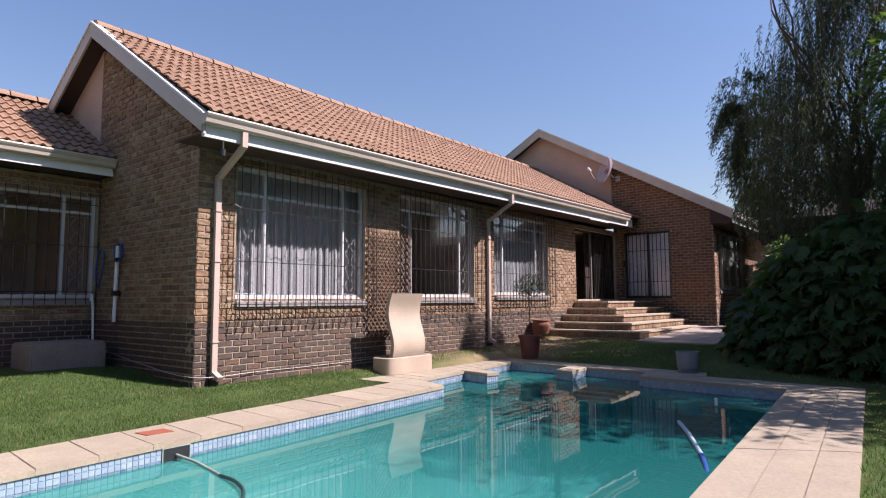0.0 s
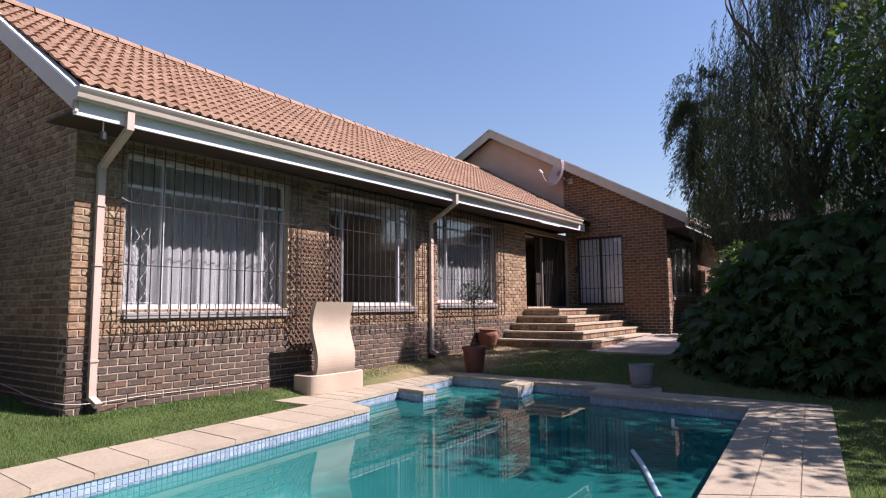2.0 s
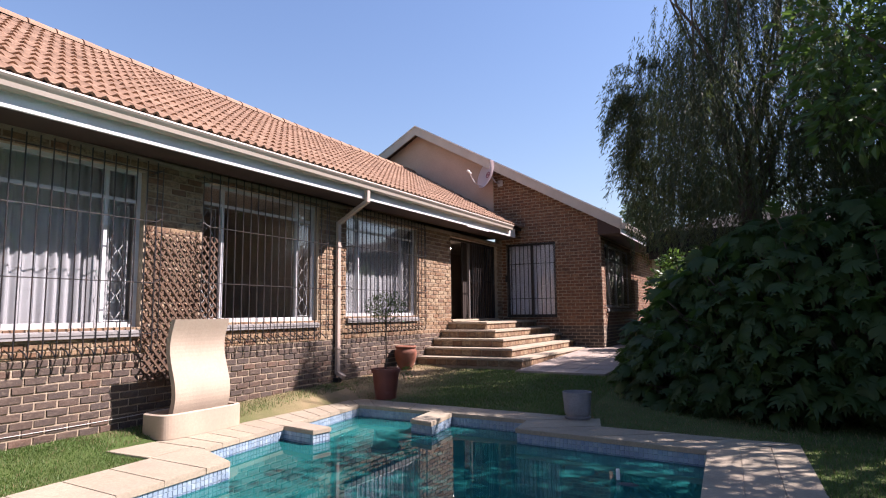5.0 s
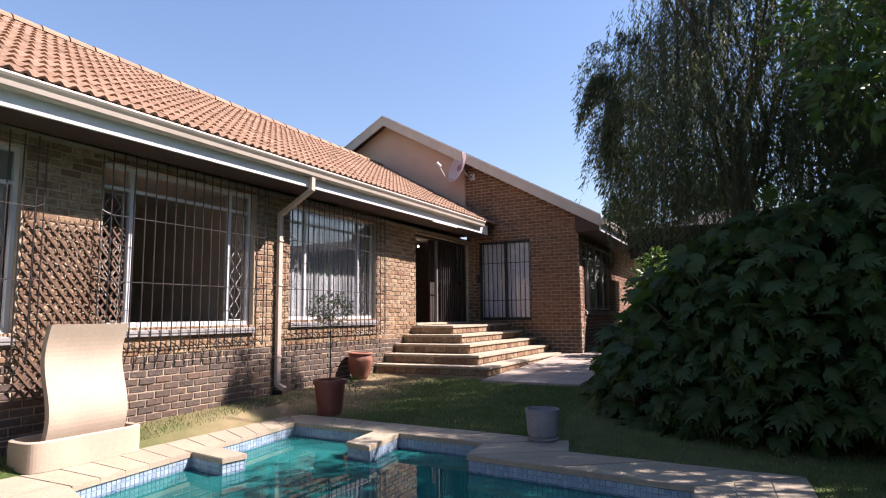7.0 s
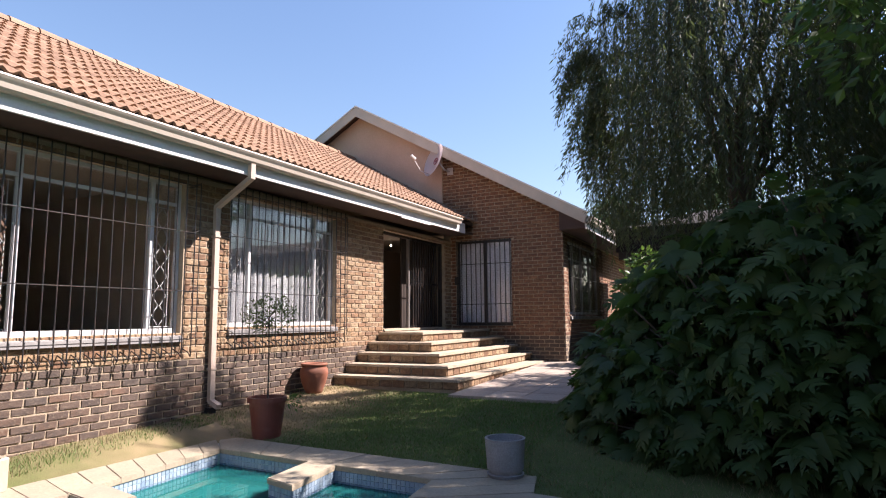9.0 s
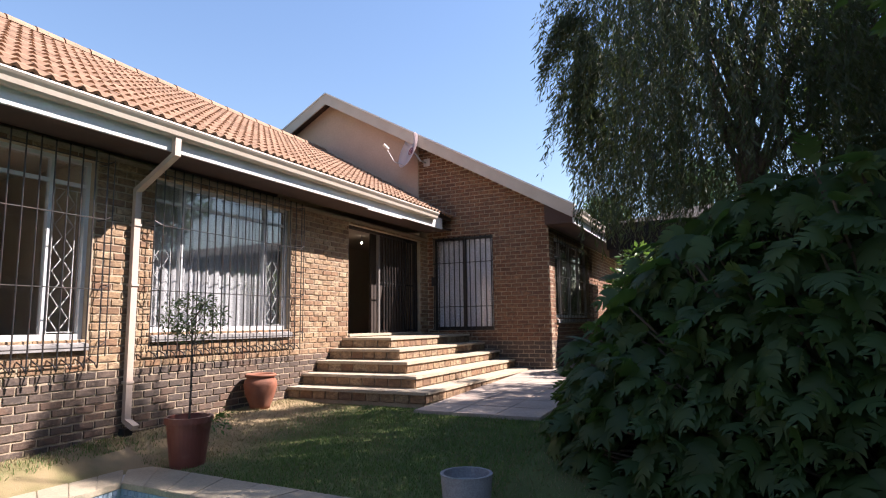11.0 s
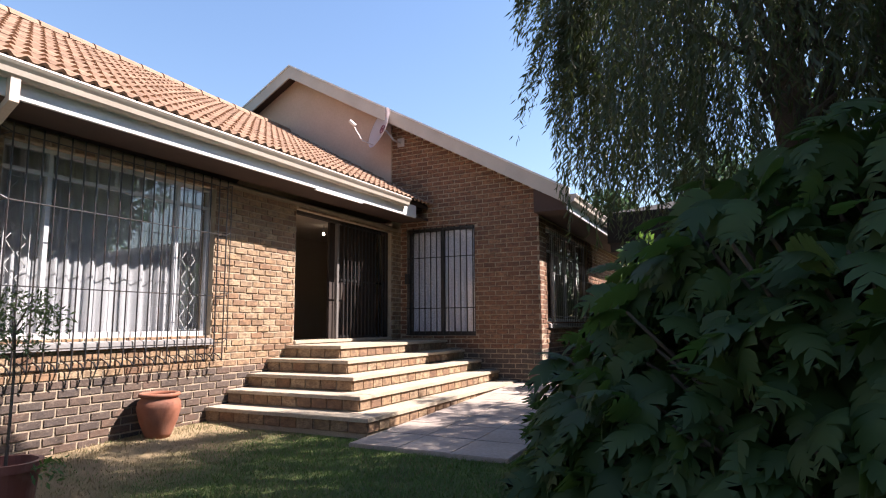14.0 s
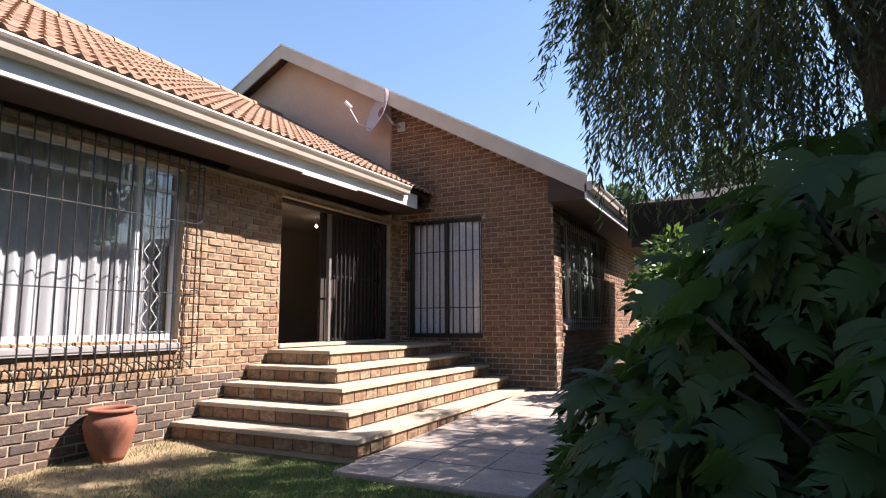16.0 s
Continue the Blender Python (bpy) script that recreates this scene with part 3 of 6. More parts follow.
# rooms behind the openings
bm = bmesh.new()
for x0, x1, y0, y1 in ((-12.1, -12.0, GY + 0.3, 24), (-12.0, FX - 0.24, GY + 0.235, GY + 0.33), (-12.0, FX - 0.24, 7.1, 7.2), (-12.0, FX - 0.24, 10.38, 10.48), (-12.0, FX - 0.24, 14.50, 14.62), (-10.2, -10.1, 14.62, 24), (-12.0, WX - 0.24, 23.9, 24.0)):
    box(bm, x0, x1, y0, y1, 1.4, 3.74)
box(bm, LX - 3.0, LX - 2.9, -7, GY - 0.02, 1.4, 3.5)
box(bm, LX - 3.0, LX - 0.24, -7.1, -7.0, 1.4, 3.5)
g = part("wall_interior", bm, INNER, label="beige painted room walls")
tagged(g, category="wall", kind="structure")
bm = bmesh.new()
box(bm, -12.1, FX - 0.235, GY + 0.3, WY + 0.24, 1.38, 1.52)
box(bm, -12.1, WX - 0.235, WY + 0.24, 24.0, 1.38, 1.52)
box(bm, LX - 3.0, LX - 0.24, -7, GY - 0.02, 1.38, 1.52)
g = part("floor", bm, INNER_FLOOR, label="brown tiled room floor")
tagged(g, category="floor", kind="structure")
bm = bmesh.new()
box(bm, -12.1, FX - 0.235, GY + 0.25, WY + 0.24, 3.745, 3.80)
box(bm, -12.1, WX - 0.235, WY + 0.24, 24.0, 3.745, 3.80)
box(bm, LX - 3.0, LX - 0.24, -7, GY - 0.02, 3.52, 3.56)
g = part("ceiling", bm, INNER, label="pale room ceiling")
tagged(g, category="ceiling", kind="structure")


# ---- bricks ----
BL, BH, JOINT = 0.219, 0.0720, 0.0155


def brick_mesh(length, height, rnd=None, proud=0.012):
    """A rough brick face: a slightly uneven front inside an uneven rim."""
    v = []

    def off(s):
        return rnd.uniform(-s, s) if rnd else 0.0
    for d, i, s in ((0.0, 0.0, 0.0035), (proud, 0.005, 0.003)):
        for x, z in ((i, i), (length / 2, i), (length - i, i), (length - i, height - i), (length / 2, height - i), (i, height - i)):
            v.append((x + off(s), -d - (off(0.003) if d else 0), z + off(s)))
    return v, [(6, 7, 10, 11), (7, 8, 9, 10)] + [(q, (q + 1) % 6, 6 + (q + 1) % 6, 6 + q) for q in range(6)]


def lay_bricks(wall, origin, along, out, length, z0, z1, keep, pick=None, seed=1, split=PLINTH, upper=None):
    """Stretcher bond on a wall face. keep(u0, u1, z0, z1) says whether a brick has room; pick(u, z) whether it is an object of its own."""
    rnd = random.Random(seed)
    upper = upper or BRICK
    u, o = Vector(along), Vector(out)
    joined = {0: ([], []), 1: ([], [])}
    shared = {}
    step, rise = BL + JOINT, BH + JOINT
    row, z = 0, z0
    singles = 0
    while z + BH <= z1 + 1e-6:
        s = -step / 2 if row % 2 else 0.0
        while s < length:
            a, b = max(s, 0.0), min(s + BL, length)
            for lo, hi in ((a, b),):
                if hi - lo < 0.04:
                    continue
                base, tall = z, BH
                if not keep(lo, hi, z, z + BH):
                    fit = None
                    for cut in [0.1 * q for q in range(1, 9)]:
                        for trial in ((lo, hi - (hi - lo) * cut, z, BH), (lo + (hi - lo) * cut, hi, z, BH), (lo, hi, z, BH * (1 - cut)), (lo, hi, z + BH * cut, BH * (1 - cut))):
                            if fit is None and keep(trial[0], trial[1], trial[2], trial[2] + trial[3]):
                                fit = trial
                    if fit is None or fit[1] - fit[0] < 0.03:
                        continue
                    lo, hi, base, tall = fit
                dark = 1 if z < split else 0
                depth = rnd.uniform(-0.004, 0.004)
                lift = rnd.uniform(-0.0012, 0.0012)
                p = Vector(origin) + u * lo + Vector((0, 0, base + lift)) + o * depth
                if pick and pick(lo, z) and tall == BH and singles < 300:
                    singles += 1
                    key = (round(hi - lo, 3), dark, rnd.randrange(6))
                    if key not in shared:
                        v, f = brick_mesh(hi - lo, BH, rnd)
                        me = bpy.data.meshes.new("brick")
                        me.from_pydata([tuple(u * x - o * y + Vector((0, 0, zz))) for x, y, zz in v], [], f)
                        me.materials.append(DARK_BRICK if dark else upper)
                        shared[key] = me
                    ob = new("brick", shared[key])
                    ob.parent = wall
                    ob.location = p
                    continue
                v, f = brick_mesh(hi - lo, tall, rnd)
                vs, fs = joined[dark]
                i = len(vs)
                vs.extend(tuple(p + u * x - o * y + Vector((0, 0, zz))) for x, y, zz in v)
                fs.extend(tuple(i + q for q in face) for face in f)
            s += step
        row += 1
        z += rise
    for dark, (vs, fs) in joined.items():
        if vs:
            ob = raw("brickwork", vs, fs, DARK_BRICK if dark else upper, wall)
            tagged(ob, "dark brown plinth bricks" if dark else "mottled golden brown face bricks", kind="stuff")


def clear_of(holes):
    def keep(a, b, c, d):
        return all(b <= h[0] or a >= h[1] or d <= h[2] or c >= h[3] for h in holes)
    return keep


# ---- windows, grilles and curtains ----
def window(number, axis_x, y0, y1, z0, z1, mullions, transom, curtain, label):
    w = thing("window_%d" % number, (axis_x - 0.11, (y0 + y1) / 2, z0), label, "window", kind="structure")
    x = axis_x - 0.11
    bm = bmesh.new()
    e = 0.045
    for a, b, c, d in ((y0, y0 + e, z0, z1), (y1 - e, y1, z0, z1), (y0 + e, y1 - e, z0, z0 + 0.06), (y0 + e, y1 - e, z1 - e, z1)):
        box(bm, x - 0.04, x + 0.02, a, b, c, d)
    for m in mullions:
        box(bm, x - 0.035, x + 0.025, m - 0.022, m + 0.022, z0 + 0.06, z1 - e)
    stops = [y0 + e] + [q for m in mullions for q in (m - 0.022, m + 0.022)] + [y1 - e]
    for a, b in zip(stops[::2], stops[1::2]):
        box(bm, x - 0.03, x + 0.018, a, b, transom - 0.02, transom + 0.02)
    part("window_frame", bm, FRAME, w, "white painted steel frame")
    for a, b in zip(stops[::2], stops[1::2]):
        for c, d in ((z0 + 0.06, transom - 0.02), (transom + 0.02, z1 - e)):
            bm = bmesh.new()
            box(bm, x - 0.012, x - 0.008, a, b, c, d)
            ob = part("pane", bm, GLASS, w)
            ob.visible_shadow = False
    # pierced diamond guards in the narrow side lights
    for a, b in ((stops[0], stops[1]), (stops[-2], stops[-1])) if len(mullions) > 1 else ():
        bm = bmesh.new()
        c0, c1, mid = z0 + 0.10, transom - 0.08, (a + b) / 2
        half = min(0.10, (b - a) / 2 - 0.05)
        n = max(3, round((c1 - c0) / 0.25))
        for side in (-1, 1):
            pts = [(x - 0.05, mid + side * (half if k % 2 else 0.012), c0 + (c1 - c0) * k / (2 * n)) for k in range(2 * n + 1)]
            tube(bm, pts, 0.006, 5)
            tube(bm, [(x - 0.05, mid + side * (half + 0.02), c0 - 0.03), (x - 0.05, mid + side * (half + 0.02), c1 + 0.03)], 0.006, 5)
        for zz in (c0 - 0.02, c1 + 0.02):
            tube(bm, [(x - 0.05, a, zz), (x - 0.05, b, zz)], 0.006, 5)
        part("diamond_guard", bm, FRAME, w, "white diamond burglar guard")
    bm = bmesh.new()
    solid(bm, [(x - 0.04, y0), (axis_x + 0.045, y0), (axis_x + 0.045, y1), (x - 0.04, y1)], lambda px, py: z0 - 0.075 - 0.25 * (px - x), lambda px, py: z0 - 0.004 - 0.30 * (px - x - 0.02), 0.006)
    part("sill", bm, SILL, w, "dark sloping sill")
    if curtain:
        c = thing("curtain", (x - 0.22, (y0 + y1) / 2, 1.53), "white gathered net curtain hanging behind the window", "curtain", group="net curtains")
        rnd = random.Random(number)
        cols = int((y1 - y0 + 0.3) / 0.012)
        verts, ph = [], 0.0
        for k in range(cols + 1):
            ph += 0.012 / 0.105 * 2 * math.pi * (0.75 + 0.5 * noise.noise((k * 0.03, number * 3.1, 0)))
            amp = 0.030 * (0.8 + 0.6 * noise.noise((k * 0.05, 7.7, number)))
            for r in range(7):
                t = r / 6
                px = x - 0.22 + amp * math.sin(ph + 0.5 * t * math.sin(k * 0.04)) * (0.75 + 0.35 * (1 - t))
                verts.append((px, y0 - 0.15 + k * 0.012 + 0.01 * t * math.sin(ph), 1.56 + t * (z1 + 0.04 - 1.56)))
        faces = [(k * 7 + r, (k + 1) * 7 + r, (k + 1) * 7 + r + 1, k * 7 + r + 1) for k in range(cols) for r in range(6)]
        cloth = raw("cloth", verts, faces, CURTAIN, c, smooth=True)
        bm = bmesh.new()
        tube(bm, [(x - 0.22, y0 - 0.2, z1 + 0.06), (x - 0.22, y1 + 0.2, z1 + 0.06)], 0.012)
        part("curtain_rail", bm, FRAME, c)
    return w


window(1, FX, *WINDOWS[0], (4.72, 6.30), 3.14, True, "wide white steel window with net curtains behind")
window(2, FX, *WINDOWS[1], (8.03, 9.60), 3.30, False, "wide white steel window of a dark room")
window(3, FX, *WINDOWS[2], (11.28, 12.82), 3.32, True, "wide white steel window with net curtains behind")
window(4, WX, *WIN4, (19.3, 20.2, 21.1), 3.2, False, "sunlit steel window in the wing's side")
window(5, LX, *WIN5, (1.37, 3.08), 3.04, False, "dark steel window of the set-back wing")


def grille(y0, y1, z0, z1, rails, count, label):
    """A boxed-out burglar grille: upright bars with hooked feet, cross rails and stays into the wall."""
    x = FX + 0.17
    g = thing("burglar_grille", (FX, (y0 + y1) / 2, z0), label, "window grille", group="burglar grilles")
    proto = None
    for k in range(count):
        y = y0 + (y1 - y0) * k / (count - 1)
        if proto is None:
            bm = bmesh.new()
            tube(bm, [(0, 0, z1), (0, 0, z0 + 0.02), (-0.004, 0, z0), (-0.05, 0, z0 + 0.055), (-0.16, 0, z0 + 0.10)], 0.0078, 6)
            me = bpy.data.meshes.new("bar")
            bm.to_mesh(me)
            bm.free()
            me.materials.append(IRON)
            proto = me
        ob = new("bar", proto)
        ob.parent = g
        ob.location = (x - FX, y - (y0 + y1) / 2, -z0)
    for z in rails:
        bm = bmesh.new()
        tube(bm, [(FX - 0.02, y0 - 0.02, z), (x - 0.02, y0 - 0.02, z), (x, y0, z), (x, y1, z), (x - 0.02, y1 + 0.02, z), (FX - 0.02, y1 + 0.02, z)], 0.006, 6)
        part("cross_rail", bm, IRON, g)
    for y in (y0 - 0.10, y1 + 0.10):
        bm = bmesh.new()
        tube(bm, [(x - 0.03, y, z1 - 0.05), (x - 0.03, y, z0 + 0.12)], 0.0065, 6)
        for z in rails:
            tube(bm, [(FX - 0.02, y, z + 0.05), (x - 0.03, y, z + 0.05), (x, y - math.copysign(0.1, y - y0 - 0.5), z)], 0.006, 6)
        part("side_stay", bm, IRON, g)
    return g


grille(4.16, 6.78, 1.30, 3.62, (3.50, 2.88, 2.13, 1.52), 20, "black iron grille boxed out over a curtained window")
grille(7.60, 10.04, 1.33, 3.66, (3.54, 2.92, 2.16, 1.55), 18, "black iron grille boxed out over a dark window")
grille(10.78, 13.36, 1.38, 3.68, (3.58, 2.96, 2.18, 1.60), 20, "black iron grille boxed out over a curtained window")

# grille of the wing's sunlit window and of the set-back window
for (a, b, c, d), gx0, lab in ((WIN4, WX + 0.08, "dark iron grille on the wing's side window"), (WIN5, LX + 0.08, "black iron grille on the set-back window")):
    g = thing("burglar_grille", (gx0, (a + b) / 2, c), lab, "window grille", group="burglar grilles")
    count = int((b - a) / 0.14)
    me = None
    for k in range(count + 1):
        if me is None:
            bm = bmesh.new()
            tube(bm, [(0, 0, -0.1), (0, 0, d - c + 0.05)], 0.007, 6)
            me = bpy.data.meshes.new("bar")
            bm.to_mesh(me)
            bm.free()
            me.materials.append(IRON)
        ob = new("bar", me)
        ob.parent = g
        ob.location = (0, -(b - a) / 2 + (b - a) * k / count, 0)
    for z in (c + 0.1, (c + d) / 2, d - 0.15):
        bm = bmesh.new()
        tube(bm, [(gx0 - 0.12, a - 0.03, z), (gx0, a, z), (gx0, b, z), (gx0 - 0.12, b + 0.03, z)], 0.007, 6)
        part("cross_rail", bm, IRON, g)

# ---- entrance: open doorway, folded security gate, barred glass door in the wing ----
y0, y1, z0, z1 = DOOR
door = thing("door_1", (FX - 0.1, 16.2, z0), "open entrance doorway with a grey post and sliding frame", "door", kind="structure")
bm = bmesh.new()
box(bm, FX - 0.16, FX - 0.08, y0, y0 + 0.04, z0, z1)
box(bm, FX - 0.16, FX - 0.08, y1 - 0.05, y1, z0, z1)
box(bm, FX - 0.16, FX - 0.08, y0 + 0.04, y1 - 0.05, z1 - 0.05, z1)
part("door_frame", bm, TIMBER, door, "dark timber frame")
bm = bmesh.new()
box(bm, FX - 0.15, FX - 0.09, 16.10, 16.16, z0 + 0.022, z1 - 0.052, 0.005)
part("post", bm, POST, door, "grey metal post")
bm = bmesh.new()
box(bm, FX - 0.24, FX + 0.03, y0, y1, z0 - 0.03, z0 + 0.022, 0.008)
part("threshold", bm, STEP_TILE, door)

gate = thing("security_gate", (FX + 0.02, 16.85, z0), "black folding security gate drawn across half the doorway", "security gate")
for k in range(13):
    y = 16.22 + k * 0.112
    bm = bmesh.new()
    box(bm, FX - 0.05, FX - 0.03, y - 0.011, y + 0.011, z0 + 0.03, z1 - 0.04)
    part("upright", bm, IRON, gate)
for zz in (z0 + 0.06, z0 + 1.02, z1 - 0.07):
    bm = bmesh.new()
    box(bm, FX - 0.056, FX - 0.051, 16.16, 17.55, zz - 0.015, zz + 0.015)
    part("cross_rail", bm, IRON, gate)
bm = bmesh.new()
box(bm, FX - 0.035, FX + 0.0, 17.42, 17.47, z0 + 0.92, z0 + 1.08, 0.006)
part("lock_box", bm, IRON, gate)
bm = bmesh.new()
box(bm, FX - 0.36, FX - 0.32, 16.18, 17.66, z0, z1)
g = part("door_2", bm, TIMBER, label="dark timber inner door leaf with a slotted panel")
tagged(g, category="door", kind="structure")
for k in range(6):
    bm = bmesh.new()
    box(bm, FX - 0.319, FX - 0.300, 16.62 + k * 0.095, 16.645 + k * 0.095, z0 + 0.98, z0 + 1.34, 0.003)
    part("slat", bm, POST, g)

lamp = thing("ceiling_lamp", (-8.62, 17.12, 3.745), "small lit pendant lamp in the entrance hall", "ceiling lamp")
bm = tube(bmesh.new(), [(-8.62, 17.12, 3.744), (-8.62, 17.12, 3.60)], 0.008, 6)
part("stalk", bm, GREY_METAL, lamp)
bm = bmesh.new()
bmesh.ops.create_uvsphere(bm, u_segments=12, v_segments=8, radius=0.026, matrix=Matrix.Translation((-8.62, 17.12, 3.575)))
part("bulb", bm, LAMP, lamp, smooth=True)

# barred glass door in the wing
gx0, gx1, gz0, gz1 = -7.30, -5.84, 1.60, 3.69
d2 = thing("door_3", (-6.57, WY, gz0), "glazed door with pale curtains behind black bars", "door", kind="structure")
bm = bmesh.new()
for a, b in ((gx0, gx0 + 0.05), (-6.60, -6.53), (gx1 - 0.05, gx1)):
    box(bm, a, b, WY + 0.09, WY + 0.14, gz0, gz1)
for a, b in ((gx0 + 0.05, -6.60), (-6.53, gx1 - 0.05)):
    box(bm, a, b, WY + 0.09, WY + 0.14, gz0, gz0 + 0.08)
    box(bm, a, b, WY + 0.09, WY + 0.14, gz1 - 0.06, gz1)
part("door_frame", bm, IRON, d2)
for a, b in ((gx0 + 0.05, -6.60), (-6.53, gx1 - 0.05)):
    bm = bmesh.new()
    box(bm, a, b, WY + 0.113, WY + 0.117, gz0 + 0.08, gz1 - 0.06)
    part("pane", bm, GLASS, d2).visible_shadow = False
c = thing("curtain", (-6.57, WY + 0.17, 1.53), "pale gathered curtain behind the barred door", "curtain", group="net curtains")
verts = []
cols = 150
for k in range(cols + 1):
    px = gx0 - 0.1 + k * (gx1 - gx0 + 0.2) / cols
    for r in range(5):
        t = r / 4
        verts.append((px, WY + 0.17 + 0.028 * math.sin(k * 0.52 + 1.5 * noise.noise((k * 0.05, 2, 0))) * (1.1 - 0.4 * t), 1.56 + t * 2.15))
faces = [(k * 5 + r, (k + 1) * 5 + r, (k + 1) * 5 + r + 1, k * 5 + r + 1) for k in range(cols) for r in range(4)]
raw("cloth", verts, faces, LIT_DOOR_CURTAIN, c, smooth=True)
bm = bmesh.new()
tube(bm, [(gx0 - 0.15, WY + 0.17, 3.72), (gx1 + 0.15, WY + 0.17, 3.72)], 0.012)
part("curtain_rail", bm, FRAME, c)
gate2 = thing("barred_gate", (-6.57, WY, gz0), "black iron barred gate over a glazed door", "security gate")
for k in range(12):
    x = gx0 + 0.03 + k * (gx1 - gx0 - 0.06) / 11
    bm = bmesh.new()
    box(bm, x - 0.009, x + 0.009, WY - 0.035, WY - 0.015, gz0 + 0.01, gz1)
    part("bar", bm, IRON, gate2)
for z in (gz0 + 0.02, gz0 + 0.52, gz0 + 1.5, gz1 - 0.03):
    bm = bmesh.new()
    box(bm, gx0, gx1, WY - 0.042, WY - 0.036, z - 0.008, z + 0.008)
    part("cross_rail", bm, IRON, gate2)
bm = bmesh.new()
box(bm, gx0 - 0.02, gx0 + 0.08, WY - 0.07, WY - 0.043, gz0 + 1.0, gz0 + 1.2, 0.006)
part("lock_box", bm, IRON, gate2)
# ---- roofs ----
def roof_deck(name, poly, y0, y1, label):
    bm = bmesh.new()
    sheet_xz(bm, poly, y0, y1)
    return tagged(part(name, bm, SOFFIT, label=label), category="roof", kind="structure")


def slab(line, thick):
    return line + [(x, z - thick) for x, z in reversed(line)]


RAKE_Y = 3.27
bm = bmesh.new()
for (ya, yb) in ((RAKE_Y + 0.03, WY - 0.012),):
    a0 = [(EAVE_X - 0.03, roof_z(EAVE_X - 0.03, ya) - 0.06), (RIDGE_X, RIDGE_Z - 0.06), (-15.3, roof_z(-15.3) - 0.06)]
    a1 = [(EAVE_X - 0.03, roof_z(EAVE_X - 0.03, yb) - 0.06), (RIDGE_X, RIDGE_Z - 0.06), (-15.3, roof_z(-15.3) - 0.06)]
    top0, low0 = [bm.verts.new((x, ya, z)) for x, z in a0], [bm.verts.new((x, ya, z - 0.08)) for x, z in a0]
    top1, low1 = [bm.verts.new((x, yb, z)) for x, z in a1], [bm.verts.new((x, yb, z - 0.08)) for x, z in a1]
    for i in range(2):
        bm.faces.new((top0[i], top0[i + 1], top1[i + 1], top1[i]))
        bm.faces.new((low0[i], low0[i + 1], low1[i + 1], low1[i]))
    for i in (0, 2):
        bm.faces.new((top0[i], low0[i], low1[i], top1[i]))
    for t, w in ((top0, low0), (top1, low1)):
        for i in range(2):
            bm.faces.new((t[i], t[i + 1], w[i + 1], w[i]))
roof_main = part("roof_main", bm, SOFFIT, label="long terracotta tiled roof over the main front")
tagged(roof_main, category="roof", kind="structure")
WRY = WY - 0.32
roof_wing = roof_deck("roof_wing", slab([(WING_EAVE, wing_roof(WING_EAVE)), (WING_X, WING_Z), (-14.5, wing_roof(-14.5))], 0.09), WRY + 0.03, 30.0, "higher tiled roof of the far wing")
LEAVE_X = -10.12


def left_roof(x):
    return 3.95 + (LEAVE_X - x) * 0.56


roof_left = roof_deck("roof_left", slab([(LEAVE_X - 0.03, left_roof(LEAVE_X) - 0.06), (-12.55, left_roof(-12.55) - 0.06), (-15.2, left_roof(-12.55) - 1.6)], 0.08), -7.5, GY - 0.015, "lower tiled roof of the set-back wing")


def roof_tile(width, gauge):
    """A concrete tile with two rolls: x across, y up the slope."""
    n = 12
    prof = [(width * i / n, 0.040 * (0.5 + 0.5 * math.cos(4 * math.pi * i / n)) ** 1.4) for i in range(n + 1)]
    v = [(x, 0.0, z + 0.022) for x, z in prof] + [(x, gauge + 0.03, z * 0.9 - 0.006) for x, z in prof]
    v += [(x, 0.0, z + 0.022) for x, z in prof] + [(x, 0.006, z - 0.012) for x, z in prof]
    m = n + 1
    f = [(i, i + 1, m + i + 1, m + i) for i in range(n)] + [(3 * m + i, 3 * m + i + 1, 2 * m + i + 1, 2 * m + i) for i in range(n)]
    return v, f


def lay_tiles(roof, eave_a, eave_b, ridge_a, ridge_b, pick=None, stop=None):
    """Courses of tiles over the slope between the eave line a-b and the ridge line a-b."""
    ea, eb, ra, rb = Vector(eave_a), Vector(eave_b), Vector(ridge_a), Vector(ridge_b)
    across = max(1, round((eb - ea).length / 0.30))
    up = max(1, round((ra - ea).length / 0.325))
    rnd = random.Random(5)
    vs, fs, single, shared = [], [], 0, None
    for j in range(up):
        for i in range(across):
            def at(s, t):
                return (ea.lerp(eb, s)).lerp(ra.lerp(rb, s), t)
            p0 = at(i / across, j / up)
            du, dv = at((i + 1) / across, j / up) - p0, at(i / across, (j + 1) / up) - p0
            if stop and stop(p0):
                continue
            w, g = du.length, dv.length
            X, Y = du.normalized(), dv.normalized()
            Z = X.cross(Y).normalized()
            if Z.z < 0:
                Z = -Z
            p0 = p0 + Z * rnd.uniform(0, 0.004) + Y * rnd.uniform(-0.004, 0.004)
            if pick and pick(p0) and single < 300:
                single += 1
                if shared is None:
                    v, f = roof_tile(w + 0.004, g)
                    shared = bpy.data.meshes.new("roof_tile")
                    shared.from_pydata(v, [], f)
                    shared.materials.append(TILE)
                    shared.polygons.foreach_set("use_smooth", [True] * len(shared.polygons))
                ob = new("roof_tile", shared)
                ob.parent = roof
                ob.matrix_basis = Matrix((X, Y, Z)).transposed().to_4x4()
                ob.location = p0
                continue
            v, f = roof_tile(w + 0.004, g)
            k = len(vs)
            vs.extend(tuple(p0 + X * a + Y * b + Z * c) for a, b, c in v)
            fs.extend(tuple(k + q for q in face) for face in f)
    if vs:
        tagged(raw("tile_courses", vs, fs, TILE, roof, smooth=True), "terracotta double-roll concrete tiles", kind="stuff")


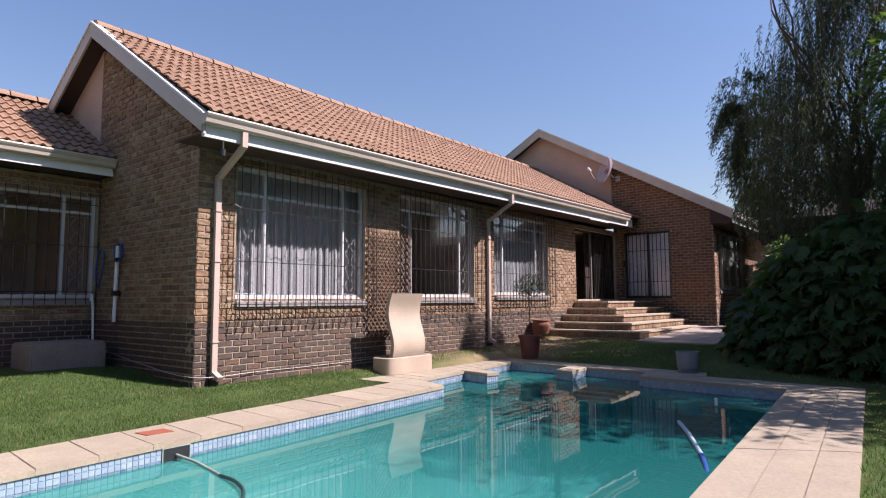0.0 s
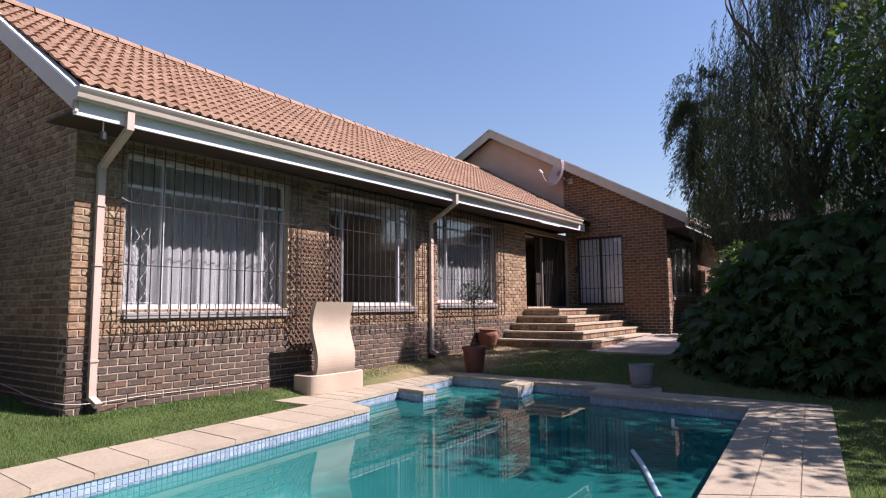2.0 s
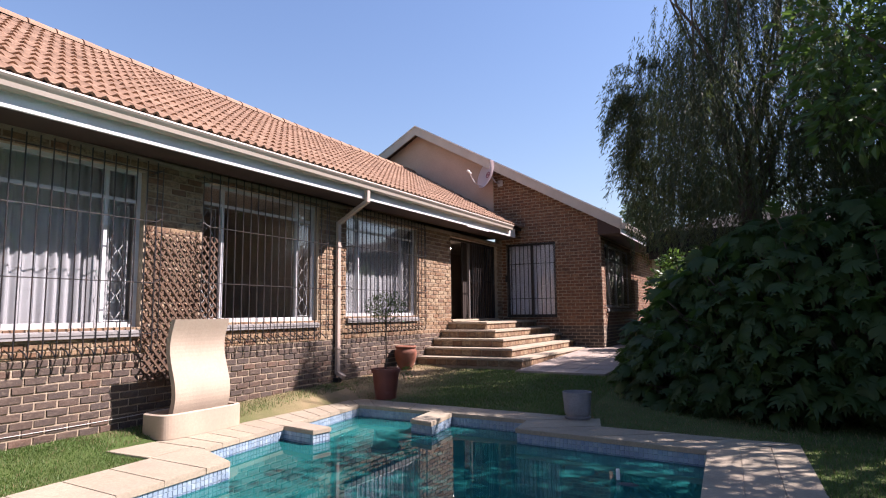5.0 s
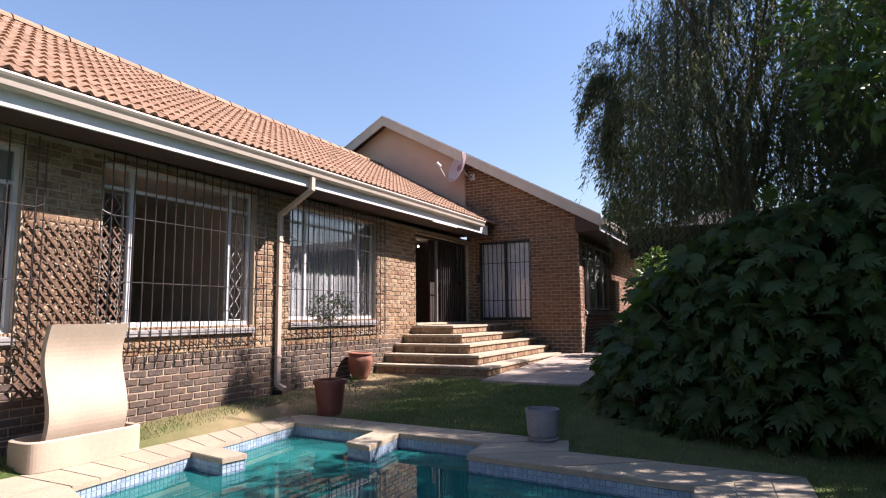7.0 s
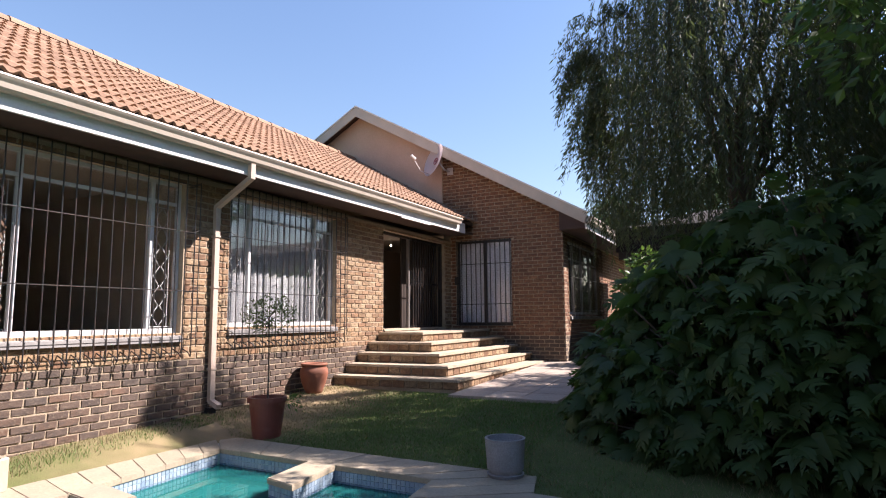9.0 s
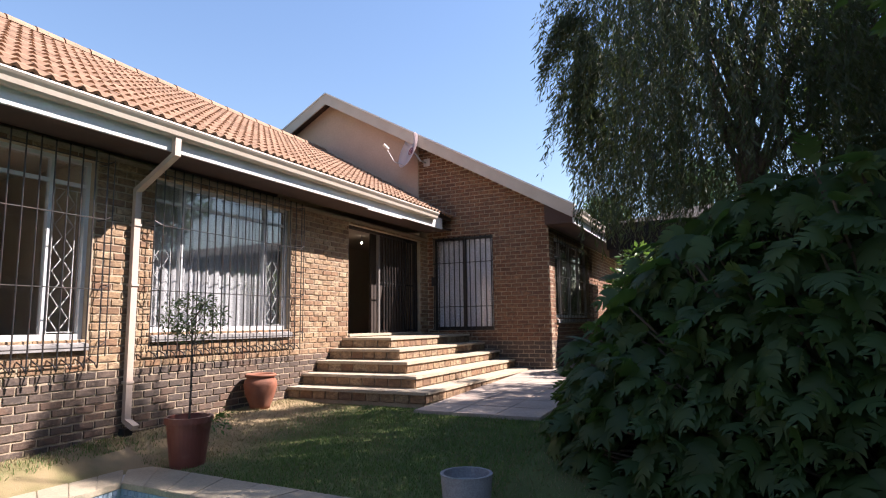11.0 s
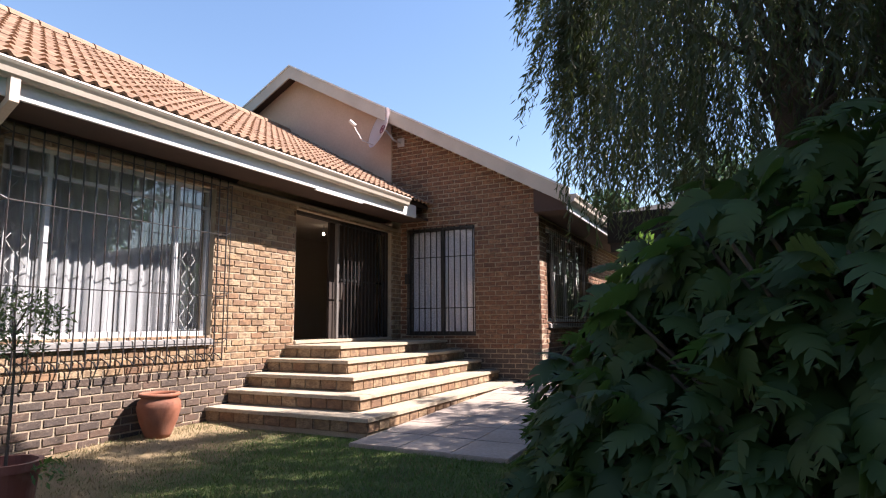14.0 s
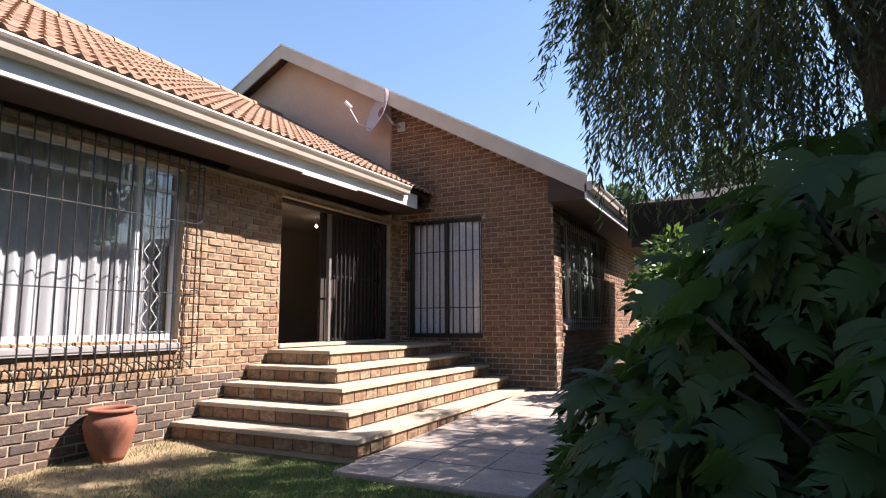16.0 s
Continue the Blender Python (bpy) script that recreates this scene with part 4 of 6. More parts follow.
def ridge_caps(roof, a, b, turn=0.0):
    """Half-round ridge tiles end to end, with mortar lumps between."""
    a, b = Vector(a), Vector(b)
    count = max(1, round((b - a).length / 0.42))
    d = (b - a) / count
    for k in range(count):
        bm = bmesh.new()
        p = a + d * k
        rings = []
        for s, r in ((0.0, 0.125), (0.96, 0.115)):
            q = p + d * s
            rings.append([bm.verts.new((q.x + r * 1.25 * math.cos(t), q.y, q.z - 0.05 + r * math.sin(t))) for t in [math.pi * i / 8 for i in range(9)]])
        for i in range(8):
            bm.faces.new((rings[0][i], rings[0][i + 1], rings[1][i + 1], rings[1][i]))
        bm.faces.new(rings[0]), bm.faces.new(rings[1][::-1])
        part("ridge_cap", bm, TILE, roof, smooth=False)


# eaves, gutter, fascia and soffit of the main front
def slanted(bm, x0, x1, y0, y1, z0, z1, rise=0.011):
    solid(bm, [(x0, y0), (x1, y0), (x1, y1), (x0, y1)], lambda x, y: fascia_z(y) + z0, lambda x, y: fascia_z(y) + z1)
    return bm


FASCIA_END = 17.55
bm = slanted(bmesh.new(), EAVE_X - 0.03, EAVE_X, RAKE_Y, FASCIA_END, 0.0, 0.235)
bmesh.ops.bevel(bm, geom=bm.edges[:], offset=0.004, segments=1, affect='EDGES')
fascia = tagged(part("fascia", bm, WHITE, label="long white painted fascia board under the gutter"), category="fascia", kind="structure")
bm = slanted(bmesh.new(), FX - 0.006, EAVE_X - 0.032, RAKE_Y, WY, 0.03, 0.055)
tagged(part("soffit", bm, SOFFIT, label="dark stained soffit boards under the eaves"), category="soffit", kind="structure")


def gutter(name, x, y0, y1, zf, label, side=1):
    """An open ogee gutter with a rolled lip, stepping out from the fascia."""
    prof = [(0.002, 0.29), (0.002, 0.150), (0.075, 0.145), (0.105, 0.170), (0.118, 0.215), (0.140, 0.245), (0.155, 0.270), (0.148, 0.286), (0.132, 0.282)]
    t = 0.004
    bm = bmesh.new()
    rings = []
    for y in (y0, y1):
        rings.append(([bm.verts.new((x + side * px, y, zf(y) + pz)) for px, pz in prof], [bm.verts.new((x + side * (px - t if i > 1 else px + t), y, zf(y) + pz + t)) for i, (px, pz) in enumerate(prof)]))
    for i in range(len(prof) - 1):
        for s in (0, 1):
            bm.faces.new((rings[0][s][i], rings[0][s][i + 1], rings[1][s][i + 1], rings[1][s][i]))
    for r in rings:
        bm.faces.new(r[0])
    return tagged(part(name, bm, GUTTER, label=label), category="gutter", kind="structure")


bm = slanted(bmesh.new(), EAVE_X - 0.028, EAVE_X + 0.004, 14.55, 15.75, -0.022, -0.003)
tagged(part("fascia_patch", bm, WHITE, label="loose white strip below the fascia"), category="fascia", kind="structure")
gutter("gutter_main", EAVE_X, RAKE_Y - 0.02, 17.10, fascia_z, "beige metal gutter along the main eaves")


def rake(name, line, y, label, deep=0.24):
    """A verge board following the gable's slopes, with a capping lip."""
    ob = thing(name, (line[1][0], y, line[1][1] - 0.3), label, "verge board", kind="structure")
    for (xa, za), (xb, zb) in zip(line, line[1:]):
        bm = bmesh.new()
        sheet_xz(bm, [(xa, za), (xb, zb), (xb, zb - deep), (xa, za - deep)], y, y + 0.035)
        part("verge_board", bm, GUTTER, ob)
        bm = bmesh.new()
        sheet_xz(bm, [(xa, za + 0.035), (xb, zb + 0.035), (xb, zb + 0.002), (xa, za + 0.002)], y - 0.02, y + 0.10)
        part("verge_cap", bm, WHITE, ob, "white metal verge capping")


rake("verge_main", [(EAVE_X + 0.02, fascia_z(3.3) + 0.27), (RIDGE_X, RIDGE_Z + 0.03), (-15.3, roof_z(-15.3) + 0.03)], RAKE_Y, "beige verge board on the near gable")
rake("verge_wing", [(WING_EAVE + 0.02, wing_roof(WING_EAVE) + 0.05), (WING_X, WING_Z + 0.08), (-14.5, wing_roof(-14.5) + 0.08)], WRY, "beige verge board on the far wing's gable", 0.27)
for nm, pts, ya, yb in (("eave_end_main", [(FX - 0.004, fascia_z(3.5) + 0.056), (FX - 0.004, roof_z(FX, 3.5) - 0.15), (EAVE_X - 0.034, fascia_z(3.5) + 0.215), (EAVE_X - 0.034, fascia_z(3.5) + 0.056)], GY - 0.006, GY + 0.1),
                        ("eave_end_wing", [(WX + 0.004, 3.792), (WX + 0.004, wing_roof(WX) - 0.1), (WING_EAVE - 0.034, wing_roof(WING_EAVE) - 0.10), (WING_EAVE - 0.034, 3.792)], WRY + 0.04, WY + 0.3)):
    bm = bmesh.new()
    sheet_xz(bm, pts, ya, yb)
    tagged(part(nm, bm, SOFFIT, label="dark boarding that closes the end of the eaves"), category="eaves", kind="structure")
# wing eave: fascia, gutter and soffit along its side
bm = bmesh.new()
box(bm, WING_EAVE - 0.03, WING_EAVE, WRY, 30, 3.74, 3.99)
tagged(part("fascia_wing", bm, WHITE, label="white fascia of the far wing"), category="fascia", kind="structure")
gutter("gutter_wing", WING_EAVE, WRY - 0.02, 30, lambda y: 3.725, "beige metal gutter of the far wing")
bm = bmesh.new()
box(bm, WX - 0.20, WING_EAVE - 0.032, WY + 0.26, 30, 3.76, 3.79)
box(bm, WX + 0.006, WING_EAVE - 0.032, WRY + 0.04, WY + 0.26, 3.76, 3.79)
tagged(part("soffit_wing", bm, SOFFIT, label="dark soffit of the far wing"), category="soffit", kind="structure")
# left wing eave
bm = bmesh.new()
box(bm, LEAVE_X - 0.03, LEAVE_X, -7.5, GY - 0.02, 3.62, 3.84)
tagged(part("fascia_left", bm, WHITE, label="white fascia of the set-back wing"), category="fascia", kind="structure")
gutter("gutter_left", LEAVE_X, -7.5, GY - 0.02, lambda y: 3.60, "beige metal gutter of the set-back wing")
bm = bmesh.new()
box(bm, LX - 0.1, LEAVE_X - 0.032, -7.5, GY - 0.02, 3.63, 3.66)
tagged(part("soffit_left", bm, SOFFIT, label="dark soffit of the set-back wing"), category="soffit", kind="structure")


def downpipe(y, top_z, base_z, bow, label):
    """A square downpipe: out of the gutter, back to the wall, down, and out at the foot."""
    d = thing("downpipe", (FX + 0.06, y, base_z), label, "downpipe", group="downpipes")
    w = 0.04
    x_wall, x_eave = FX + 0.055, EAVE_X + 0.055
    pts = [(x_eave, y + bow, top_z), (x_eave, y + bow, top_z - 0.24), (x_wall, y, top_z - 0.58), (x_wall, y, base_z + 0.10), (x_wall + 0.13, y + 0.02, base_z + 0.02)]
    bm = bmesh.new()
    rings = []
    for i, p in enumerate(pts):
        p = Vector(p)
        a = (p - Vector(pts[i - 1])).normalized() if i else Vector((0, 0, -1))
        b = (Vector(pts[i + 1]) - p).normalized() if i < len(pts) - 1 else a
        t = (a + b).normalized()
        side = Vector((0, 1, 0))
        fwd = side.cross(t).normalized()
        rings.append([bm.verts.new(p + side * (sx * w) + fwd * (sy * w * 0.8)) for sx, sy in ((-1, -1), (1, -1), (1, 1), (-1, 1))])
    for a, b in zip(rings, rings[1:]):
        for k in range(4):
            bm.faces.new((a[k], a[(k + 1) % 4], b[(k + 1) % 4], b[k]))
    bm.faces.new(rings[0]), bm.faces.new(rings[-1])
    bmesh.ops.bevel(bm, geom=[e for e in bm.edges if len(e.link_faces) == 2 and e.calc_face_angle(0) > 1.2], offset=0.008, segments=2, affect='EDGES')
    part("pipe", bm, PIPE, d)
    for z in (base_z + 0.5, base_z + 1.6, base_z + 2.3):
        bm = bmesh.new()
        box(bm, FX, x_wall + 0.04, y - 0.048, y + 0.048, z, z + 0.03, 0.003)
        part("bracket", bm, PIPE, d)
    bm = bmesh.new()
    box(bm, FX - 0.005, x_wall + 0.05, y - 0.05, y + 0.05, base_z - 0.15, base_z + 0.008)
    part("drain_boot", bm, BLACK_PLASTIC, d, "black drain boot")


downpipe(3.86, fascia_z(3.86) + 0.20, 0.50, -0.03, "square beige downpipe at the house corner")
downpipe(10.50, fascia_z(10.5) + 0.20, 0.62, -0.03, "square beige downpipe between two windows")

# ---- coping, deck and paving slabs ----
def coping_run(parent, inner, outer, count, rows=1, low=RIM - 0.05, top=RIM, name="coping_slab", material=None):
    """Slabs between an inner and an outer line, each a piece of its own with open joints."""
    (ax, ay), (bx, by) = inner
    (cx, cy), (dx, dy) = outer
    gap = 0.0035

    def at(s, t):
        px, py = ax + (bx - ax) * s, ay + (by - ay) * s
        qx, qy = cx + (dx - cx) * s, cy + (dy - cy) * s
        return px + (qx - px) * t, py + (qy - py) * t
    length = math.hypot(bx - ax, by - ay)
    width = math.hypot(cx - ax, cy - ay)
    for k in range(count):
        for r in range(rows):
            gs, gt = gap / length / 2, gap / width / 2
            s0, s1 = k / count + gs, (k + 1) / count - gs
            t0, t1 = r / rows + (gt if r else -0.02 / width), (r + 1) / rows - gt
            poly = [at(s0, t0), at(s1, t0), at(s1, t1), at(s0, t1)]
            dz = random.uniform(-0.0025, 0.0025)
            bm = bmesh.new()
            solid(bm, poly, low, top + dz, 0.005)
            part(name, bm, material or COPING, parent)


deck = thing("coping", (-3.2, 3.5, RIM), "sandstone slab coping laid round the pool", "pool coping", kind="structure")
coping_run(deck, ((-4.70, -3.0), (-5.29, 5.93)), ((-5.40, -2.93), (-6.10, 5.97)), 20)
for corner in ([(-5.27, 5.94), (-5.29, 6.23), (-5.99, 6.50), (-6.15, 6.50), (-6.11, 5.975)], [(-6.115, 5.975), (-6.155, 6.50), (-6.77, 6.50), (-6.80, 5.96)]):
    part("coping_slab", solid(bmesh.new(), corner, RIM - 0.05, RIM, 0.005), COPING, deck)
coping_run(deck, ((-6.00, 6.51), (-6.33, 9.68)), ((-6.77, 6.51), (-6.98, 10.20)), 12)
coping_run(deck, ((-6.33, 9.68), (-3.52, 9.53)), ((-6.98, 10.26), (-2.76, 10.02)), 9)
coping_run(deck, ((-3.52, 9.50), (-3.44, 8.92)), ((-2.72, 10.02), (-2.58, 9.50)), 2)
coping_run(deck, ((-3.44, 8.92), (-1.31, 8.67)), ((-2.60, 9.48), (-0.52, 9.34)), 7)
coping_run(deck, ((-1.31, 8.67), (-0.62, -3.0)), ((-0.50, 9.34), (0.22, -3.0)), 6, rows=3)
coping_run(deck, ((-4.70, -3.01), (-0.62, -3.01)), ((-5.40, -3.60), (0.22, -3.60)), 14)
# bedding under the slabs
bm = bmesh.new()
for poly in ([(-4.72, -3.2), (-5.33, 6.24), (-6.05, 6.05), (-5.34, -3.2)], [(-5.33, 6.22), (-6.17, 6.5), (-6.74, 6.05), (-5.8, 6.02)], [(-6.17, 6.5), (-6.35, 9.7), (-6.9, 10.18), (-6.70, 6.05)],
             [(-6.35, 9.70), (-6.9, 10.2), (-2.8, 9.97), (-3.5, 9.55)], [(-3.5, 9.53), (-2.8, 9.95), (-2.64, 9.52), (-3.42, 8.94)], [(-3.42, 8.94), (-2.64, 9.46), (-0.55, 9.30), (-1.30, 8.69)], [(-1.29, 8.67), (-0.56, 9.28), (0.16, -3.2), (-0.60, -3.2)]):
    solid(bm, poly, RIM - 0.25, RIM - 0.012)
solid(bm, [(-5.30, -3.55), (0.14, -3.55), (-0.6, -3.02), (-4.72, -3.02)], RIM - 0.25, RIM - 0.016)
part("bedding", bm, GROUT, deck)

# skimmer mouth, lid and suction hose
sk = thing("skimmer", (-5.3, 2.15, RIM), "pool skimmer with a red brown lid let into the coping", "pool skimmer")
bm = bmesh.new()
solid(bm, [(-5.60, 2.02), (-5.40, 2.04), (-5.38, 2.28), (-5.58, 2.28)], RIM + 0.001, RIM + 0.006, 0.002)
part("lid", bm, LID, sk)
bm = bmesh.new()
box(bm, -5.06, -5.018, 2.00, 2.24, RIM - 0.20, RIM - 0.055)
part("mouth", bm, BLACK_PLASTIC, sk, "dark skimmer mouth")
bm = bmesh.new()
for a, b, c, d in ((1.992, 2.0, RIM - 0.2, RIM - 0.052), (2.24, 2.248, RIM - 0.2, RIM - 0.052), (2.0, 2.24, RIM - 0.058, RIM - 0.052)):
    box(bm, -5.06, -5.010, a, b, c, d)
part("mouth_frame", bm, WEED_PLASTIC, sk)


def hose(name, pts, r, material, label, category="hose"):
    fine = []
    p = [Vector(q) for q in pts]
    p = [p[0] * 2 - p[1]] + p + [p[-1] * 2 - p[-2]]
    for i in range(1, len(p) - 2):
        for k in range(8):
            t = k / 8
            fine.append(0.5 * ((2 * p[i]) + (p[i + 1] - p[i - 1]) * t + (2 * p[i - 1] - 5 * p[i] + 4 * p[i + 1] - p[i + 2]) * t * t + (3 * p[i] - p[i - 1] - 3 * p[i + 1] + p[i + 2]) * t ** 3))
    fine.append(p[-2])
    bm = tube(bmesh.new(), fine, r, 10)
    return tagged(part(name, bm, material, label=label, smooth=True), category=category)


# ---- entrance steps: brick risers under sandstone treads, wrapping two sides ----
TREADS = [(13.27, -5.04, 0.815), (13.62, -5.38, 0.992), (13.98, -5.72, 1.169), (14.34, -6.06, 1.346), (14.68, -6.42, 1.523)]
steps = thing("entrance_steps", (-6.3, 15.5, 0.63), "five brick steps with sandstone treads up to the door", "steps", kind="structure")
for i, (fy, sx, top) in enumerate(TREADS):
    low = 0.45 if i == 0 else TREADS[i - 1][2] - 0.03
    core = bmesh.new()
    box(core, FX + 0.002, sx - 0.045, fy + 0.045, WY - 0.002, low, top - 0.042)
    part("core", core, MORTAR, steps)
    t = bmesh.new()
    nxt = TREADS[i + 1] if i < 4 else None
    if nxt:
        solid(t, [(FX + 0.002, fy), (sx, fy), (sx, WY - 0.002), (nxt[1] - 0.06, WY - 0.002), (nxt[1] - 0.06, nxt[0] + 0.06), (FX + 0.002, nxt[0] + 0.06)], top - 0.042, top, 0.007)
    else:
        solid(t, [(FX + 0.034, fy), (sx, fy), (sx, WY - 0.002), (FX + 0.034, WY - 0.002)], top - 0.042, top, 0.007)
    part("tread", t, STEP_TILE, steps)
    # risers: bricks on edge below each nosing
    bh = min(0.118, top - 0.042 - (TREADS[i - 1][2] if i else 0.60) - 0.012)
    shared = {}
    for side in (0, 1):
        run = (sx - 0.03) - FX if side == 0 else WY - (fy + 0.03)
        count = max(1, round(run / 0.232))
        w = run / count
        for k in range(count):
            key = side
            if key not in shared:
                me = bpy.data.meshes.new("brick")
                v, f = brick_mesh(w - 0.012, bh, random.Random(i * 2 + side))
                me.from_pydata([(x, y, z) if side == 0 else (-y, x, z) for x, y, z in v], [], f)
                me.materials.append(BRICK)
                shared[key] = me
            ob = new("brick", shared[key])
            ob.parent = steps
            base = top - 0.045 - bh
            p = (FX + 0.004 + k * w, fy + 0.036, base) if side == 0 else (sx - 0.036, fy + 0.04 + k * w, base)
            ob.location = Vector(p) - steps.location
# paving beside the steps
pave = thing("pavement", (-4.2, 15, 0.64), "pinkish concrete paving beside the entrance steps", "pavement", kind="structure")
for k in range(9):
    for r in range(3):
        x0, x1 = -5.05 + r * 0.575, -5.05 + (r + 1) * 0.575
        ya, yb = 12.93 + k * 0.62, 12.93 + (k + 1) * 0.62
        bm = bmesh.new()
        sk_a = -0.02 * r
        solid(bm, [(x0 + 0.003, ya + 0.003 + sk_a), (x1 - 0.003, ya + 0.003 + sk_a), (x1 - 0.003, yb - 0.003 + sk_a), (x0 + 0.003, yb - 0.003 + sk_a)], lambda x, y: paving_z(y) - 0.14, lambda x, y: paving_z(y), 0.006)
        part("paving_slab", bm, PAVING, pave)
bm = bmesh.new()
solid(bm, [(WX + 0.005, 18.6), (-2.4, 18.6), (-2.4, 29), (WX + 0.005, 29)], 0.3, lambda x, y: paving_z(y) - 0.002)
part("side_path", bm, PAVING, pave)

# ---- curved water feature ----
fw = thing("water_feature", (-6.75, 7.0, RIM), "cream concrete water feature, an S-curved slab in a trough", "water feature")
prof = []
for k in range(29):
    t = k / 28
    z = 0.425 + 1.26 * t
    prof.append((-6.84 + 0.062 * math.cos(math.pi * (t - 0.30) / 0.44) * smooth_step((t + 0.25) / 0.5) + 0.02, z))
bm = bmesh.new()
outline = prof + [(x - 0.07, z) for x, z in reversed(prof)]
sheet_xz(bm, outline, 6.74, 7.54)
bmesh.ops.bevel(bm, geom=[e for e in bm.edges if len(e.link_faces) == 2 and e.calc_face_angle(0) > 1.0], offset=0.008, segments=2, affect='EDGES')
part("curved_slab", bm, FOUNTAIN, fw)
bm = bmesh.new()
trough = []
for k in range(48):
    a = 2 * math.pi * k / 48
    c_, s_ = math.cos(a), math.sin(a)
    trough.append((-6.90 + 0.25 * math.copysign(abs(c_) ** 0.45, c_), 7.12 + 0.58 * math.copysign(abs(s_) ** 0.38, s_)))
inner_t = [(-6.90 + (x + 6.90) * 0.80, 7.12 + (y - 7.12) * 0.91) for x, y in trough]
rings = [[bm.verts.new((x, y, z)) for x, y in line] for line, z in ((trough, RIM + 0.004), (trough, RIM + 0.265), ([((a + e) / 2, (b + f) / 2) for (a, b), (e, f) in zip(trough, inner_t)], RIM + 0.278), (inner_t, RIM + 0.265), (inner_t, RIM + 0.09))]
for a, b in zip(rings, rings[1:]):
    for k in range(48):
        bm.faces.new((a[k], a[(k + 1) % 48], b[(k + 1) % 48], b[k]))
bm.faces.new(rings[0][::-1]), bm.faces.new(rings[-1])
part("trough", bm, FOUNTAIN, fw, smooth=False)

# ---- trellis leaning on the wall ----
tr = thing("trellis", (FX + 0.06, 7.25, 0.75), "brown diamond lattice trellis fixed to the wall", "trellis")
TY0, TY1, TZ0, TZ1 = 6.72, 7.86, 0.92, 2.80
for sgn in (1, -1):
    for k in range(-18, 30):
        c = TY0 + k * 0.105
        a = (c, TZ0) if sgn > 0 else (c, TZ1)
        pts = []
        for t in [i / 60 for i in range(61)]:
            y = c + t * 1.88 * 0.82
            z = TZ0 + t * 1.88 if sgn > 0 else TZ1 - t * 1.88
            if TY0 <= y <= TY1 and TZ0 <= z <= TZ1:
                pts.append((y, z))
        if len(pts) < 3:
            continue
        (ya, za), (yb, zb) = pts[0], pts[-1]
        d = Vector((0, yb - ya, zb - za)).normalized()
        nrm = Vector((0, -d.z, d.y)) * 0.011
        x = FX + (0.052 if sgn > 0 else 0.063)
        bm = bmesh.new()
        q = [Vector((x, ya, za)) + nrm, Vector((x, ya, za)) - nrm, Vector((x, yb, zb)) - nrm, Vector((x, yb, zb)) + nrm]
        lo = [bm.verts.new(p) for p in q]
        hi = [bm.verts.new(p + Vector((0.010, 0, 0))) for p in q]
        bm.faces.new(lo), bm.faces.new(hi)
        for i in range(4):
            bm.faces.new((lo[i], lo[(i + 1) % 4], hi[(i + 1) % 4], hi[i]))
        part("slat", bm, TRELLIS, tr)
bm = bmesh.new()
box(bm, FX + 0.002, FX + 0.05, 6.98, 7.02, 0.95, 1.0)
box(bm, FX + 0.002, FX + 0.05, 7.56, 7.60, 2.5, 2.55)
part("batten", bm, TRELLIS, tr)

# ---- pots ----
def pot_profile(top, base, height, lip, wall=0.02):
    return [(base, 0), (base + (top - base) * 0.78, height * 0.8), (top - 0.01, height - lip), (top + 0.012, height - lip), (top + 0.012, height), (top - wall, height), (top - wall - 0.005, height - 0.08), (0.001, height - 0.08)]


gz = ground_z(-6.33, 10.42)
rp = thing("plant_pot", (-6.33, 10.42, 0.38), "dark red pot with a small olive-like standard tree", "plant pot")
bm = lathe(bmesh.new(), pot_profile(0.228, 0.168, 0.50, 0.06, 0.022), (-6.33, 10.42, gz - 0.01))
part("pot", bm, RED_POT, rp, smooth=False)
bm = lathe(bmesh.new(), [(0.198, 0), (0.199, 0.01), (0.12, 0.02), (0.001, 0.025)], (-6.33, 10.42, gz + 0.405))
part("soil", bm, SOIL, rp)
st = thing("small_tree", (-6.33, 10.42, gz + 0.36), "slender standard tree with sparse grey green foliage", "small tree")
rnd = random.Random(11)
stem = [(-6.33, 10.42, gz + 0.35), (-6.32, 10.42, gz + 0.75), (-6.335, 10.43, gz + 1.1), (-6.33, 10.41, gz + 1.48)]
bm = tube(bmesh.new(), stem, [0.013, 0.011, 0.010, 0.008], 7)
for k in range(14):
    a, h = rnd.uniform(0, 6.3), rnd.uniform(1.15, 1.48)
    e = Vector((math.cos(a), math.sin(a), rnd.uniform(0.3, 1.2))).normalized() * rnd.uniform(0.15, 0.32)
    p = Vector((-6.33, 10.42, gz + h))
    tube(bm, [p, p + e * 0.6, p + e + Vector((0, 0, 0.02))], [0.005, 0.004, 0.002], 5)
part("trunk", bm, BARK, st)


def leaves(name, spots, size, material, parent, seed, aspect=0.35, droop=0.0, label="", stuff=True):
    """Many small folded leaves as one mesh; spots yields (place, direction)."""
    rnd = random.Random(seed)
    vs, fs = [], []
    for p, d in spots:
        d = Vector(d).normalized()
        side = d.cross(Vector((rnd.gauss(0, 1), rnd.gauss(0, 1), rnd.gauss(0, 1)))).normalized()
        up = side.cross(d)
        s = size * rnd.uniform(0.6, 1.3)
        a, w = Vector(p), s * aspect / 2
        i = len(vs)
        vs += [tuple(a), tuple(a + d * s * 0.45 + side * w + up * w * 0.3), tuple(a + d * s - Vector((0, 0, droop * s))), tuple(a + d * s * 0.45 - side * w + up * w * 0.3)]
        fs += [(i, i + 1, i + 2), (i, i + 2, i + 3)]
    ob = raw(name, vs, fs, material, parent, label)
    return tagged(ob, kind="stuff") if stuff else ob


